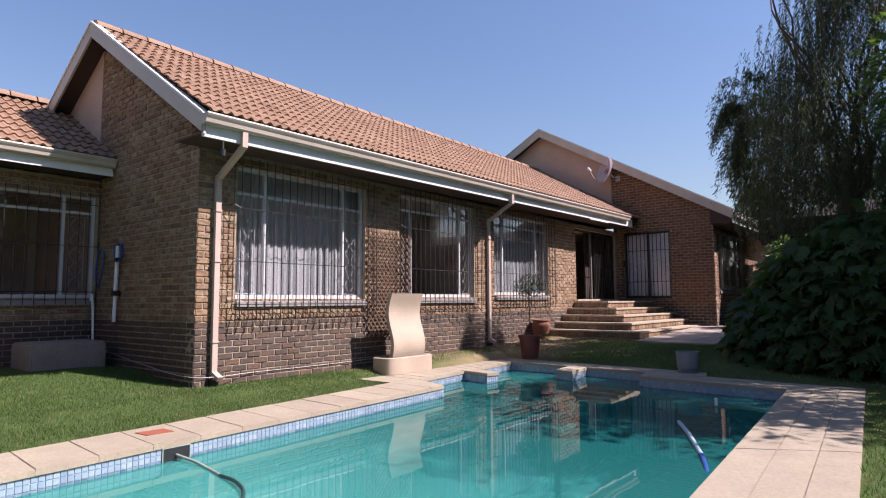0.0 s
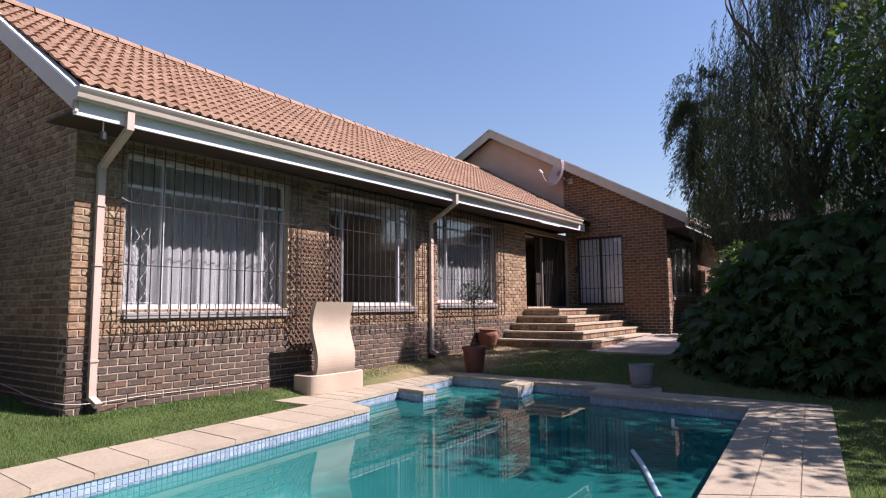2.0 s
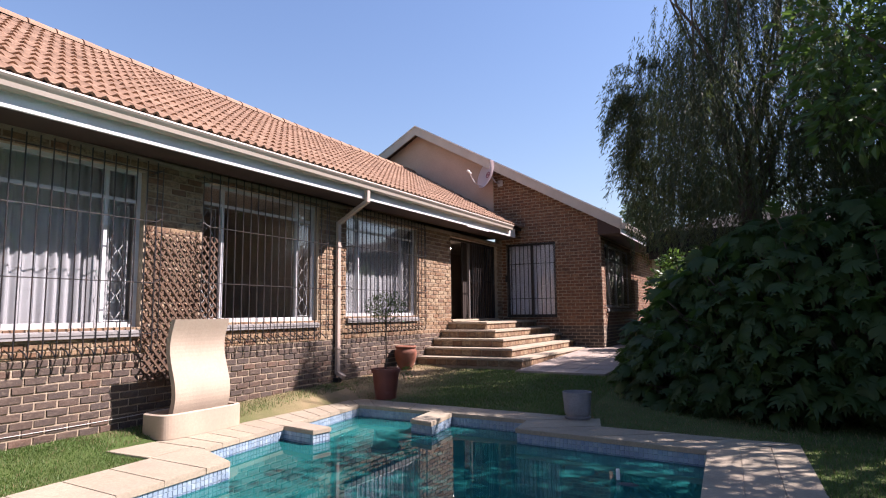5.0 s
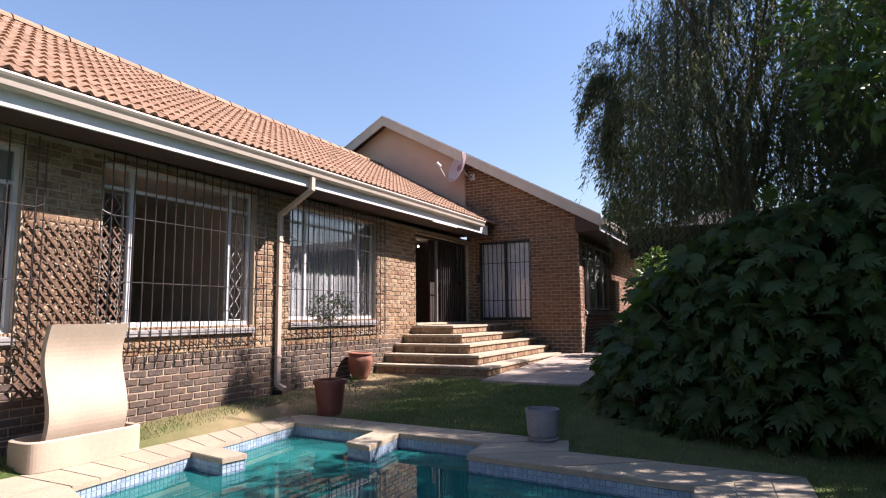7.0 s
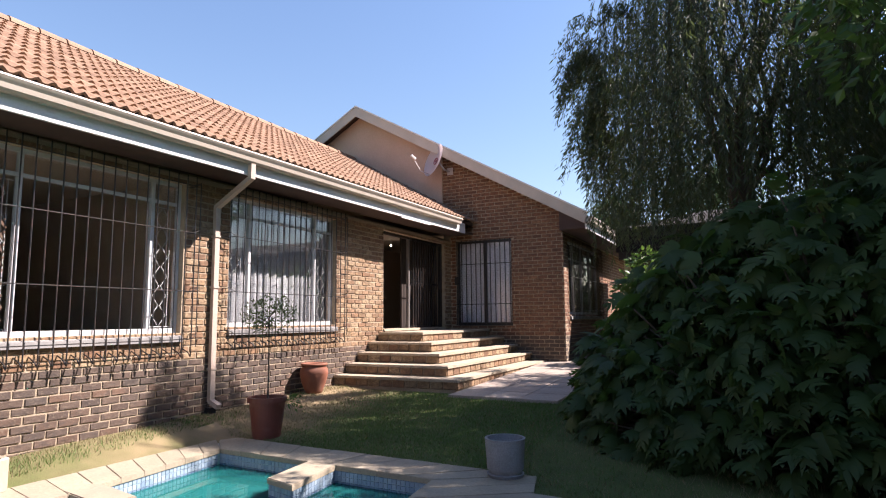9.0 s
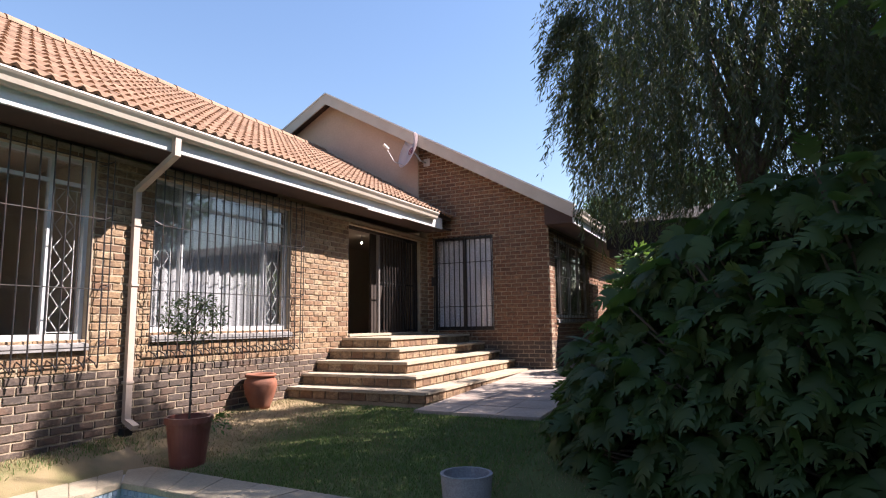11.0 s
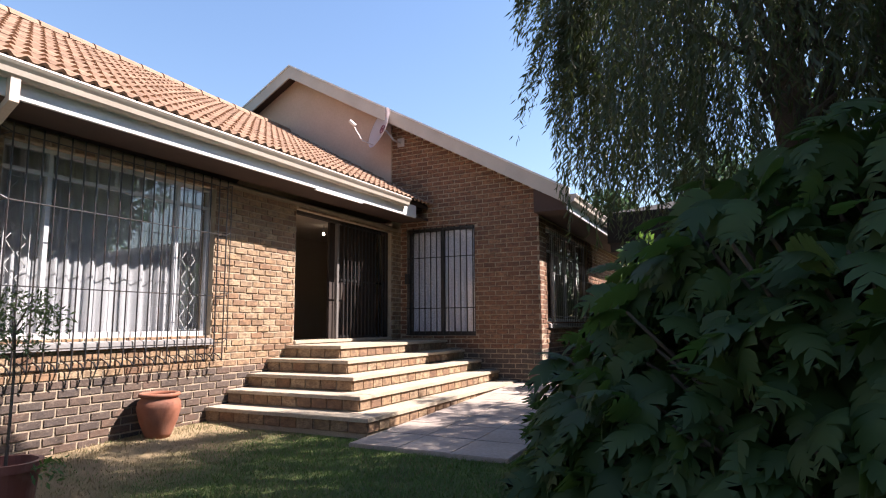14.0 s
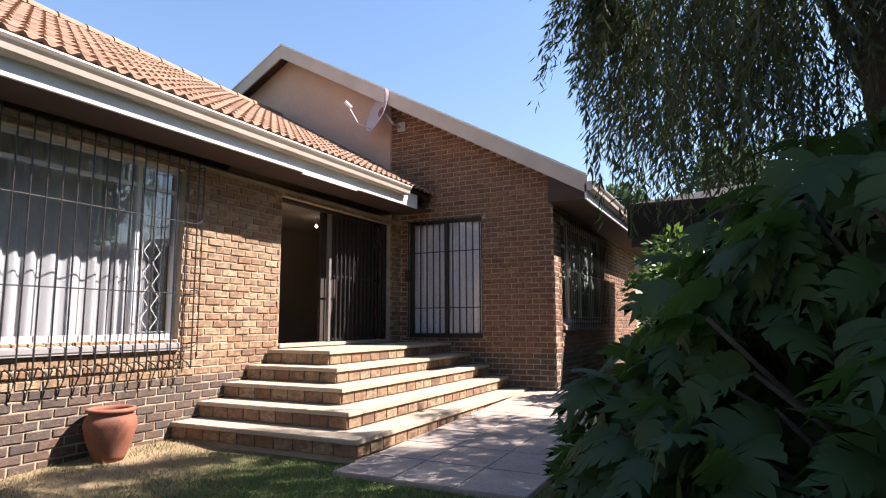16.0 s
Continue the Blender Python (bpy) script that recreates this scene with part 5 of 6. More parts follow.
spots = []
for k in range(1500):
    a, b = rnd.uniform(0, 6.3), rnd.uniform(-1, 1)
    r = rnd.uniform(0.3, 1.0) ** 0.6
    p = Vector((-6.33 + 0.36 * r * math.cos(a) * math.sqrt(1 - b * b), 10.42 + 0.36 * r * math.sin(a) * math.sqrt(1 - b * b), gz + 1.50 + 0.27 * r * b))
    if noise.noise(p * 6) > -0.15:
        spots.append((p, (rnd.gauss(0, 1), rnd.gauss(0, 1), rnd.gauss(0.2, 1))))
leaves("crown", spots, 0.05, OLIVE, st, 3)
spots = [((-6.01 + rnd.gauss(0, 0.05), 10.53 + rnd.gauss(0, 0.05), gz + 0.46 + rnd.gauss(0, 0.045)), (rnd.gauss(1, 0.6), rnd.gauss(0, 0.6), rnd.gauss(-0.3, 0.6))) for k in range(60)]
w = thing("trailing_weed", (-6.08, 10.49, gz + 0.46), "trailing green weed over the pot's rim", "plant")
leaves("foliage", spots, 0.06, BROAD, w, 4)

uz = ground_z(-7.16, 12.42)
urn = thing("clay_urn", (-7.18, 12.40, uz), "round terracotta urn standing against the plinth", "urn")
bm = lathe(bmesh.new(), [(0.125, 0), (0.145, 0.05), (0.195, 0.18), (0.226, 0.31), (0.217, 0.38), (0.186, 0.42), (0.189, 0.432), (0.210, 0.442), (0.213, 0.462), (0.203, 0.475), (0.175, 0.475), (0.165, 0.45), (0.18, 0.40), (0.18, 0.25), (0.001, 0.22)], (-7.18, 12.40, uz - 0.01), 44)
urn_body = part("body", bm, TERRACOTTA, urn, smooth=True)
bm = bmesh.new()
for dz in (0.345, 0.362):
    tube(bm, [(-7.18 + 0.2235 * math.cos(a), 12.40 + 0.2235 * math.sin(a), uz + dz + 0.012 * math.sin(a * 9)) for a in [2 * math.pi * k / 72 for k in range(73)]], 0.004, 5)
part("band", bm, TERRACOTTA, urn_body, "raised wavy band")

gp = thing("grey_pot", (-2.98, 9.90, 0.345), "grey concrete pot on a saucer at the pool edge", "plant pot")
bm = lathe(bmesh.new(), [(0.160, 0), (0.172, 0.028), (0.160, 0.034), (0.02, 0.034)], (-2.98, 9.90, RIM))
part("saucer", bm, GREY_POT, gp)
bm = lathe(bmesh.new(), [(0.148, 0.034), (0.150, 0.060), (0.166, 0.064), (0.174, 0.18), (0.186, 0.325), (0.189, 0.342), (0.166, 0.342), (0.16, 0.27), (0.001, 0.26)], (-2.98, 9.90, RIM))
grey_body = part("pot", bm, GREY_POT, gp)
bm = lathe(bmesh.new(), [(0.1535, 0.040), (0.1555, 0.044), (0.1555, 0.056), (0.153, 0.060)], (-2.98, 9.90, RIM))
part("foot_band", bm, BLACK_PLASTIC, grey_body)
bm = lathe(bmesh.new(), [(0.158, 0.26), (0.159, 0.265), (0.05, 0.275), (0.001, 0.28)], (-2.98, 9.90, RIM))
part("soil", bm, SOIL, grey_body)

# ---- satellite dish on the wing's gable ----
DC = Vector((-7.66, WY - 0.36, 5.72))
dish = thing("satellite_dish", (-7.5, WY, 5.5), "pale round satellite dish bracketed to the gable", "satellite dish")
face = Vector((-0.52, -0.80, 0.30)).normalized()
side = face.cross(Vector((0, 0, 1))).normalized()
upv = side.cross(face)
bm = bmesh.new()
rings = []
for r in (0.0, 0.1, 0.2, 0.3, 0.38, 0.41):
    rings.append([bm.verts.new(DC + side * (r * math.cos(a)) + upv * (r * 1.08 * math.sin(a)) + face * (0.55 * r * r)) for a in [2 * math.pi * k / 36 for k in range(36)]] if r else [bm.verts.new(DC)])
for k in range(36):
    bm.faces.new((rings[0][0], rings[1][k], rings[1][(k + 1) % 36]))
for a, b in zip(rings[1:], rings[2:]):
    for k in range(36):
        bm.faces.new((a[k], a[(k + 1) % 36], b[(k + 1) % 36], b[k]))
bmesh.ops.solidify(bm, geom=bm.faces[:], thickness=0.012)
part("reflector", bm, DISH, dish, smooth=True)
bm = bmesh.new()
tube(bm, [DC - upv * 0.40 + face * 0.09, DC - upv * 0.42 + face * 0.34, DC - upv * 0.20 + face * 0.62], 0.011, 6)
part("feed_arm", bm, GREY_METAL, dish)
bm = bmesh.new()
tube(bm, [DC - upv * 0.20 + face * 0.56, DC - upv * 0.15 + face * 0.70], 0.032, 10)
part("receiver", bm, WHITE_PLASTIC, dish)
bm = bmesh.new()
tube(bm, [DC - face * 0.01, DC - face * 0.10, (-7.50, WY - 0.22, 5.52), (-7.46, WY - 0.02, 5.50)], 0.02, 8)
box(bm, -7.52, -7.36, WY - 0.02, WY - 0.0105, 5.42, 5.60)
part("wall_bracket", bm, GREY_METAL, dish)
bm = bmesh.new()
tube(bm, [DC + side * (0.085 * math.cos(a)) + upv * (0.085 * math.sin(a)) + face * 0.016 for a in [2 * math.pi * k / 28 for k in range(29)]], 0.012, 6)
box(bm, -0.03, 0.03, -0.03, 0.03, -0.004, 0.004, m=Matrix.Translation(DC + face * 0.014) @ face.to_track_quat('Z', 'Y').to_matrix().to_4x4())
part("round_print", bm, MAROON, dish, "maroon ring printed on the dish")

# ---- small fittings near the corner ----
lampy = thing("eave_lamp", (EAVE_X - 0.10, 3.62, fascia_z(3.6) + 0.03), "bare lamp in a dark holder hanging below the eaves", "outdoor lamp")
bm = bmesh.new()
tube(bm, [(EAVE_X - 0.10, 3.62, fascia_z(3.6) + 0.03), (EAVE_X - 0.10, 3.62, fascia_z(3.6) - 0.10)], 0.008, 6)
part("stalk", bm, WHITE_PLASTIC, lampy)
bm = lathe(bmesh.new(), [(0.02, 0.0), (0.038, -0.01), (0.038, -0.09), (0.03, -0.10)], (EAVE_X - 0.10, 3.62, fascia_z(3.6) - 0.09), 16)
holder = part("holder", bm, BLACK_PLASTIC, lampy)
bm = lathe(bmesh.new(), [(0.02, 0.0), (0.032, -0.03), (0.03, -0.07), (0.012, -0.09)], (EAVE_X - 0.10, 3.62, fascia_z(3.6) - 0.19), 16)
part("bulb", bm, WHITE_PLASTIC, holder, smooth=True)

bx = thing("concrete_plinth", (-9.95, 2.86, 0.55), "low concrete box standing in the shade by the wall", "concrete box")
bm = bmesh.new()
box(bm, -10.36, -9.55, 2.36, 3.36, 0.40, 0.98, 0.025)
part("body", bm, CONCRETE, bx)

h = hose("garden_pipe", [(-10.58, 3.50, 1.56), (-10.55, 3.49, 1.67), (-10.45, 3.47, 1.65), (-10.36, 3.46, 1.35), (-10.25, 3.44, 0.60)], 0.018, WHITE_PLASTIC, "white plastic pipe bent down beside the box", "pipe")
rl = thing("hose_hook", (-9.72, GY - 0.02, 2.1), "pool pole and blue hose hung on the shaded gable", "hose hook")
bm = bmesh.new()
tube(bm, [(-9.73, GY - 0.06, 2.45), (-9.77, GY - 0.06, 1.25)], 0.03, 10)
part("pole", bm, WHITE_PLASTIC, rl, "white plastic pole")
bm = bmesh.new()
for q in range(3):
    tube(bm, [(-9.66 + (0.10 + 0.012 * q) * math.cos(a), GY - 0.05 - 0.02 * q, 2.34 + (0.13 + 0.01 * q) * math.sin(a)) for a in [2 * math.pi * k / 24 for k in range(25)]], 0.010, 6)
part("coil", bm, BLUE, rl, "blue hose coil")
for x0, x1, z0, z1 in ((-9.82, -9.68, 1.66, 1.74), (-9.77, -9.70, 2.2, 2.26)):
    part("clip", box(bmesh.new(), x0, x1, GY - 0.10, GY - 0.012, z0, z1, 0.006), BLACK_PLASTIC, rl)
hose("blue_hose", [(-10.42, 3.50, 1.9), (-10.38, 3.49, 2.2), (-10.28, 3.50, 2.40), (-10.18, 3.52, 2.3), (-10.36, 3.53, 1.8)], 0.014, BLUE, "blue hose looped in the wall corner")
# cord along the plinth
hose("cord", [(-10.3, GY - 0.012, 0.80), (-9.0, GY - 0.012, 0.66), (FX + 0.012, GY - 0.012, 0.56), (FX + 0.012, 4.6, 0.545), (FX + 0.012, 5.6, 0.54), (FX + 0.012, 6.4, 0.545), (FX + 0.012, 7.0, 0.56)], 0.004, STRING, "pale cord strung along the brick plinth", "cord")

# pool hoses
hose("suction_hose", [(-5.03, 2.12, 0.22), (-4.75, 2.15, 0.195), (-4.45, 2.12, 0.182), (-4.25, 2.08, 0.185)], 0.013, WEED_PLASTIC, "pale hose floating from the skimmer")
hose("floating_hose", [(-4.25, 2.08, 0.185), (-3.95, 2.03, 0.200), (-3.65, 1.90, 0.195), (-3.35, 1.60, 0.190), (-3.15, 1.2, 0.185)], 0.015, DARK_HOSE, "dark ribbed hose floating on the water")
hose("cleaner_hose", [(-1.44, 5.09, 0.175), (-1.58, 5.40, 0.185), (-1.78, 5.85, 0.19), (-2.02, 6.32, 0.20)], 0.022, PALE_HOSE, "pale pool cleaner hose floating on the water")
hose("cleaner_hose_end", [(-1.16, 4.30, 0.10), (-1.28, 4.65, 0.165), (-1.44, 5.09, 0.175)], 0.022, BLUE, "blue end of the pool cleaner hose")
cl = thing("pool_cleaner", (-1.90, 7.72, 0.10), "dark pool cleaner floating with a pale tube", "pool cleaner")
bm = bmesh.new()
bmesh.ops.create_uvsphere(bm, u_segments=16, v_segments=10, radius=0.2, matrix=Matrix.Translation((-1.90, 7.72, 0.10)) @ Matrix.Diagonal((1.1, 0.7, 0.42, 1)))
part("body", bm, BLACK_PLASTIC, cl, smooth=True)
bm = bmesh.new()
tube(bm, [(-2.02, 7.84, 0.14), (-2.02, 7.84, 0.27)], 0.018, 10)
part("tube", bm, WHITE_PLASTIC, cl)

# ---- trees and shrubs ----
def limb(bm, a, b, r0, r1, wob, rnd, n=6):
    a, b = Vector(a), Vector(b)
    pts = [a.lerp(b, i / n) + Vector((rnd.gauss(0, wob), rnd.gauss(0, wob), rnd.gauss(0, wob * 0.5))) * (1 if 0 < i < n else 0) for i in range(n + 1)]
    tube(bm, pts, [r0 + (r1 - r0) * i / n for i in range(n + 1)], 8)
    return pts


def weeping_tree(at, radius, low, tall, strands, gap, sprays, label, seed):
    """A trunk with leaning limbs hung with long strands of narrow leaves."""
    at = Vector(at)
    weep = thing("weeping_tree", at, label, "tree", group="weeping trees")
    rnd = random.Random(seed)
    bm = bmesh.new()
    limb(bm, at - Vector((0, 0, 0.3)), at + Vector((-0.2, 0.1, 3.2)), 0.22, 0.16, 0.05, rnd)
    for k in range(24):
        a = 2 * math.pi * k / 24 + rnd.uniform(-0.1, 0.1)
        h = rnd.uniform(0.5, 0.9) * tall
        r = radius * (1 - 0.6 * (h / tall - 0.3)) * rnd.uniform(0.5, 0.9)
        limb(bm, at + Vector((-0.2, 0.1, rnd.uniform(2.6, 3.6))), at + Vector((r * math.cos(a), r * 0.85 * math.sin(a), h)), 0.042, 0.012, 0.12, rnd)
    part("trunk", bm, BARK, weep)

    def rim(a, h):
        top_trim = 1 - 0.55 * smooth_step((h - 0.25) / 0.3) * max(0.0, math.cos(a - 4.3)) ** 2      # top cut back on the pool side, keeping its shadow off the wall
        return top_trim * radius * (0.84 + 0.16 * min(1.0, h * 3)) * max(0.06, 1 - h ** 1.6) ** 0.68 * (0.92 + 0.26 * noise.noise((math.cos(a) * 1.8, math.sin(a) * 1.8, h * 3 + seed)))
    spots = []
    for k in range(strands):
        a, h = rnd.uniform(0, 2 * math.pi), rnd.uniform(0, 1)
        r = rim(a, h) * rnd.uniform(0.12, 1.0) ** 0.5
        top = at + Vector((r * math.cos(a), r * 0.85 * math.sin(a), 3.3 + (tall - 3.3) * h))
        if noise.noise((top.x * 0.9, top.y * 0.9, seed + top.z * 0.25)) < -0.28 or h > 0.5 and rnd.random() < 0.6:
            continue
        length = min(rnd.uniform(0.9, 2.3), top.z - low - rnd.uniform(0, 0.9))
        if length < 0.4:
            continue
        out = Vector((math.cos(a), math.sin(a), 0))
        sway, lean = rnd.uniform(0.02, 0.22), rnd.uniform(-0.08, 0.08)
        n = int(length / gap)
        for i in range(n):
            t = i / n
            p = top + out * (sway * math.sin(t * 2.2)) + Vector((-out.y, out.x, 0)) * lean * t + Vector((0, 0, -length * t))
            spots.append((p, (out.x * 0.2 + rnd.gauss(0, 0.40), out.y * 0.2 + rnd.gauss(0, 0.40), -0.8)))
    for k in range(sprays):      # longer sprays that break the outline on the garden side
        a = rnd.uniform(2.3, 3.5)
        h = rnd.uniform(0.05, 0.42)
        r = rim(a, h) * 0.92
        base = at + Vector((r * math.cos(a), r * 0.85 * math.sin(a), 3.3 + (tall - 3.3) * h))
        out = Vector((math.cos(a), math.sin(a), 0))
        reach = rnd.uniform(0.2, 0.7)
        for s in range(70):
            t = s / 70
            c = base + out * reach * t + Vector((0, 0, 0.25 * math.sin(t * 3) - 0.45 * t * t))
            for q in range(4):
                spots.append((c + Vector((rnd.gauss(0, 0.03), rnd.gauss(0, 0.03), -rnd.uniform(0, 0.34) * (0.3 + t))), (rnd.gauss(0, 0.5) + out.x * 0.4, rnd.gauss(0, 0.5) + out.y * 0.4, -0.8)))
    leaves("crown", spots, 0.098, WEEP, weep, seed, aspect=0.18, label="hanging strands of narrow leaves")


weeping_tree((-0.70, 13.55, 0.5), 2.86, 2.5, 9.4, 5300, 0.036, 56, "large dark weeping tree with long hanging strands", 8)
weeping_tree((3.2, 12.9, 0.5), 2.6, 2.2, 9.2, 3600, 0.034, 4, "dense dark weeping tree at the garden's edge", 15)


def broad_tree(name, at, height, radius, low, count, size, material, label, seed, squash=1.0, clumps=46):
    """A trunk with limbs and clumps of leaves spread over an uneven crown."""
    rnd = random.Random(seed)
    at = Vector(at)
    t = thing(name, at, label, "tree")
    bm = bmesh.new()
    limb(bm, at - Vector((0, 0, 0.3)), at + Vector((0, 0, low + 0.6)), 0.04 * radius + 0.08, 0.03 * radius + 0.06, 0.05, rnd)
    spots = []
    for k in range(clumps):
        a, b = rnd.uniform(0, 6.283), rnd.uniform(-0.75, 1)
        r = radius * rnd.uniform(0.45, 1.0) * math.sqrt(max(0.02, 1 - (b * 0.95) ** 2))
        mid = (low + height) / 2
        c = at + Vector((r * math.cos(a), r * math.sin(a) * squash, mid + b * (height - low) / 2))
        if k % 2 == 0:
            limb(bm, at + Vector((0, 0, low * 0.9)), c, 0.05, 0.015, 0.08, rnd, 5)
        cr = radius * rnd.uniform(0.22, 0.40)
        for q in range(count // clumps):
            d = Vector((rnd.gauss(0, 1), rnd.gauss(0, 1), rnd.gauss(0, 0.8))).normalized() * cr * rnd.uniform(0.3, 1.0) ** 0.5
            spots.append((c + d, d + Vector((rnd.gauss(0, 0.3), rnd.gauss(0, 0.3), -0.25)) * cr))
    part("trunk", bm, BARK, t)
    leaves("crown", spots, size, material, t, seed + 1, aspect=0.5)
    return t


broad_tree("broadleaf_tree", (4.6, 15.6, 0.5), 9.6, 3.1, 1.6, 26000, 0.16, BROAD, "broadleaf tree with bright green sunlit leaves", 31)
broad_tree("broadleaf_tree", (2.6, 10.7, 0.4), 7.6, 2.7, 2.6, 14000, 0.16, BROAD, "broadleaf tree spreading over the pool's end", 33, clumps=64)
for at, tall, wide, seed in (((10.6, -3.5, 0.3), 7.4, 3.0, 61), ((11.0, 2.2, 0.3), 8.4, 3.3, 62), ((10.8, 8.0, 0.3), 7.2, 3.1, 63), ((11.2, 14.0, 0.4), 8.8, 3.3, 64), ((10.6, 20.0, 0.5), 7.8, 3.2, 65)):
    broad_tree("boundary_tree", at, tall, wide, 1.8, 11000, 0.34, BROAD, "tall green tree beyond the garden wall", seed)
broad_tree("conifer_tree", (-6.2, 34.0, 0.6), 6.6, 1.7, 1.2, 12000, 0.22, CONIFER, "distant blue green tree behind the house", 35)
broad_tree("conifer_tree", (-1.6, 31.0, 0.6), 6.6, 2.6, 0.8, 12000, 0.22, CONIFER, "distant blue green tree behind the house", 37)
# added where its shade falls on the paving; also fills the crown's gaps
broad_tree("broadleaf_tree", (1.75, 17.6, 0.6), 7.4, 1.8, 3.3, 12000, 0.15, BROAD, "broadleaf tree added to shade the paving", 39)


broad_tree("garden_shrub", (-2.45, 18.2, 0.6), 2.5, 0.85, 0.2, 6000, 0.13, BROAD, "green shrub beyond the wing's side window", 41)


def lobed_leaf(seed):
    """A long arching leaf cut into wavy finger lobes on both sides of its midrib; z bends down towards the tip."""
    rnd = random.Random(seed)
    n = 6
    vs, fs = [], []

    def bend(x, y):
        return (x, y, 0.10 * x - 0.62 * x * x - 0.35 * abs(y) * abs(y))
    for k in range(n + 1):
        t = k / n
        vs.append(bend(t, 0.0))
    for sgn in (1, -1):
        for k in range(n):
            t0, t1 = k / n, (k + 1) / n
            reach = 0.42 * math.sin(math.pi * (0.16 + 0.74 * (t0 + t1) / 2)) ** 0.8 * rnd.uniform(0.85, 1.1)
            fwd = 0.10 + 0.14 * t0
            i = len(vs)
            j = rnd.uniform(-0.03, 0.03)
            vs.append(bend(t0 - 0.006 + fwd * 0.5 + j, sgn * reach * 0.62))
            vs.append(bend(t0 + 0.004 + fwd + j, sgn * reach * 0.94))
            vs.append(bend(t1 - 0.02 + fwd + j, sgn * reach))
            vs.append(bend(t1 + 0.012 + fwd * 0.5 + j, sgn * reach * 0.66))
            f = [(k, i, i + 3, k + 1), (i, i + 1, i + 2, i + 3)]
            fs += f if sgn > 0 else [q[::-1] for q in f]
    i = len(vs)
    vs.append(bend(1.16, 0.0))
    fs += [(n, i - 4 + 1, i)]
    return vs, fs


shrub = thing("lobed_leaf_shrub", (0.4, 12.2, 0.5), "huge dark shrub of deeply lobed drooping leaves", "shrub")
rnd = random.Random(51)
shapes = []
for k in range(3):
    v, f = lobed_leaf(k + 3)
    me = bpy.data.meshes.new("leaf")
    me.from_pydata(v, [], f)
    me.materials.append(LOBED)
    me.polygons.foreach_set("use_smooth", [True] * len(me.polygons))
    shapes.append((me, v, f))


def shrub_top(x, y):
    """Height of the shrub's skin over the plan; zero outside its footprint."""
    u = (x - 1.0) / 3.90
    v = (y - 12.35) / 2.25
    q = u * u + v * v
    if q > 1:
        return 0.0
    return (2.15 + 0.42 * max(0.0, x + 2.9) ** 0.6) * (1 - q ** 2.2) ** 0.55


singles, jv, jf = 0, [], []
bm = bmesh.new()
placed = []
while len(placed) < 6200:
    x, y = rnd.uniform(-2.9, 4.9), rnd.uniform(10.05, 14.6)
    top = shrub_top(x, y)
    if top < 0.35:
        continue
    z = 0.42 + (top - 0.1) * rnd.uniform(0.02, 1.0) ** 0.75
    u, v = (x - 1.0) / 3.90, (y - 12.35) / 2.25
    edge = u * u + v * v
    if edge < 0.45 and z < top * 0.78:
        continue
    placed.append((x, y, z, u, v))
placed.sort(key=lambda q: q[1] + 0.45 * abs(q[0] + 1.6))
for x, y, z, u, v in placed:
    yaw = math.atan2(v * 1.2, u) + rnd.gauss(0, 0.55)
    size = rnd.uniform(0.14, 0.29)
    m = pose(x, y, z, 0, 0, math.degrees(yaw)) @ pose(0, 0, 0, rnd.gauss(0, 30), rnd.gauss(10, 26), rnd.gauss(0, 15)) @ Matrix.Diagonal((size, size * 1.1, size, 1))
    me, vs, fs = shapes[rnd.randrange(3)]
    if singles < 300:
        singles += 1
        ob = new("leaf", me)
        ob.parent = shrub
        ob.matrix_parent_inverse = Matrix.Translation(-shrub.location)
        ob.matrix_basis = m
    else:
        i = len(jv)
        jv.extend(tuple(m @ Vector(p)) for p in vs)
        jf.extend(tuple(i + q for q in f) for f in fs)
    if rnd.random() < 0.25:
        root = Vector((1.15 + (x - 1.15) * 0.55, 12.35 + (y - 12.35) * 0.55, ground_z(x, y) - 0.05))
        limb(bm, root, (x, y, z), 0.022, 0.010, 0.04, rnd, 4)
tagged(raw("leaf_mass", jv, jf, LOBED, shrub, smooth=True), kind="stuff")
part("stem", bm, BARK, shrub, "thick pale stems")

# ---- timber shelter behind the shrub ----
lapa = thing("garden_shelter", (1.4, 21.5, 0.6), "dark timber garden shelter with a low thatched roof", "garden shelter")
bm = bmesh.new()
left, right, near, far, low, high = -3.66, 6.5, 19.6, 23.6, 3.36, 3.95
v = [bm.verts.new(p) for p in ((left, near, low), (right, near, low), (right, far, low), (left, far, low), (left, near, high), (right, near, high), (right, far, high), (left, far, high), (left + 2.0, 21.6, 4.55), (right - 2.0, 21.6, 4.55))]
for q in ((0, 1, 2, 3), (0, 1, 5, 4), (1, 2, 6, 5), (2, 3, 7, 6), (3, 0, 4, 7), (4, 5, 9, 8), (5, 6, 9), (6, 7, 8, 9), (7, 4, 8)):
    bm.faces.new([v[k] for k in q])
part("roof", bm, THATCH, lapa)
for x, y in ((-3.3, 19.9), (1.6, 19.9), (6.1, 19.9), (-3.3, 23.2), (1.6, 23.2), (6.1, 23.2)):
    bm = tube(bmesh.new(), [(x, y, 0.3), (x, y, low + 0.01)], 0.08, 10)
    part("post", bm, TIMBER, lapa)
part("beam", box(bmesh.new(), left + 0.05, right - 0.05, near + 0.03, near + 0.12, low - 0.18, low - 0.002), TIMBER, lapa)
# dark panel added behind, standing for the shade under the roof
part("back_wall", box(bmesh.new(), left + 0.2, right - 0.1, far - 0.2, far - 0.1, 0.3, low - 0.002), TIMBER, lapa)

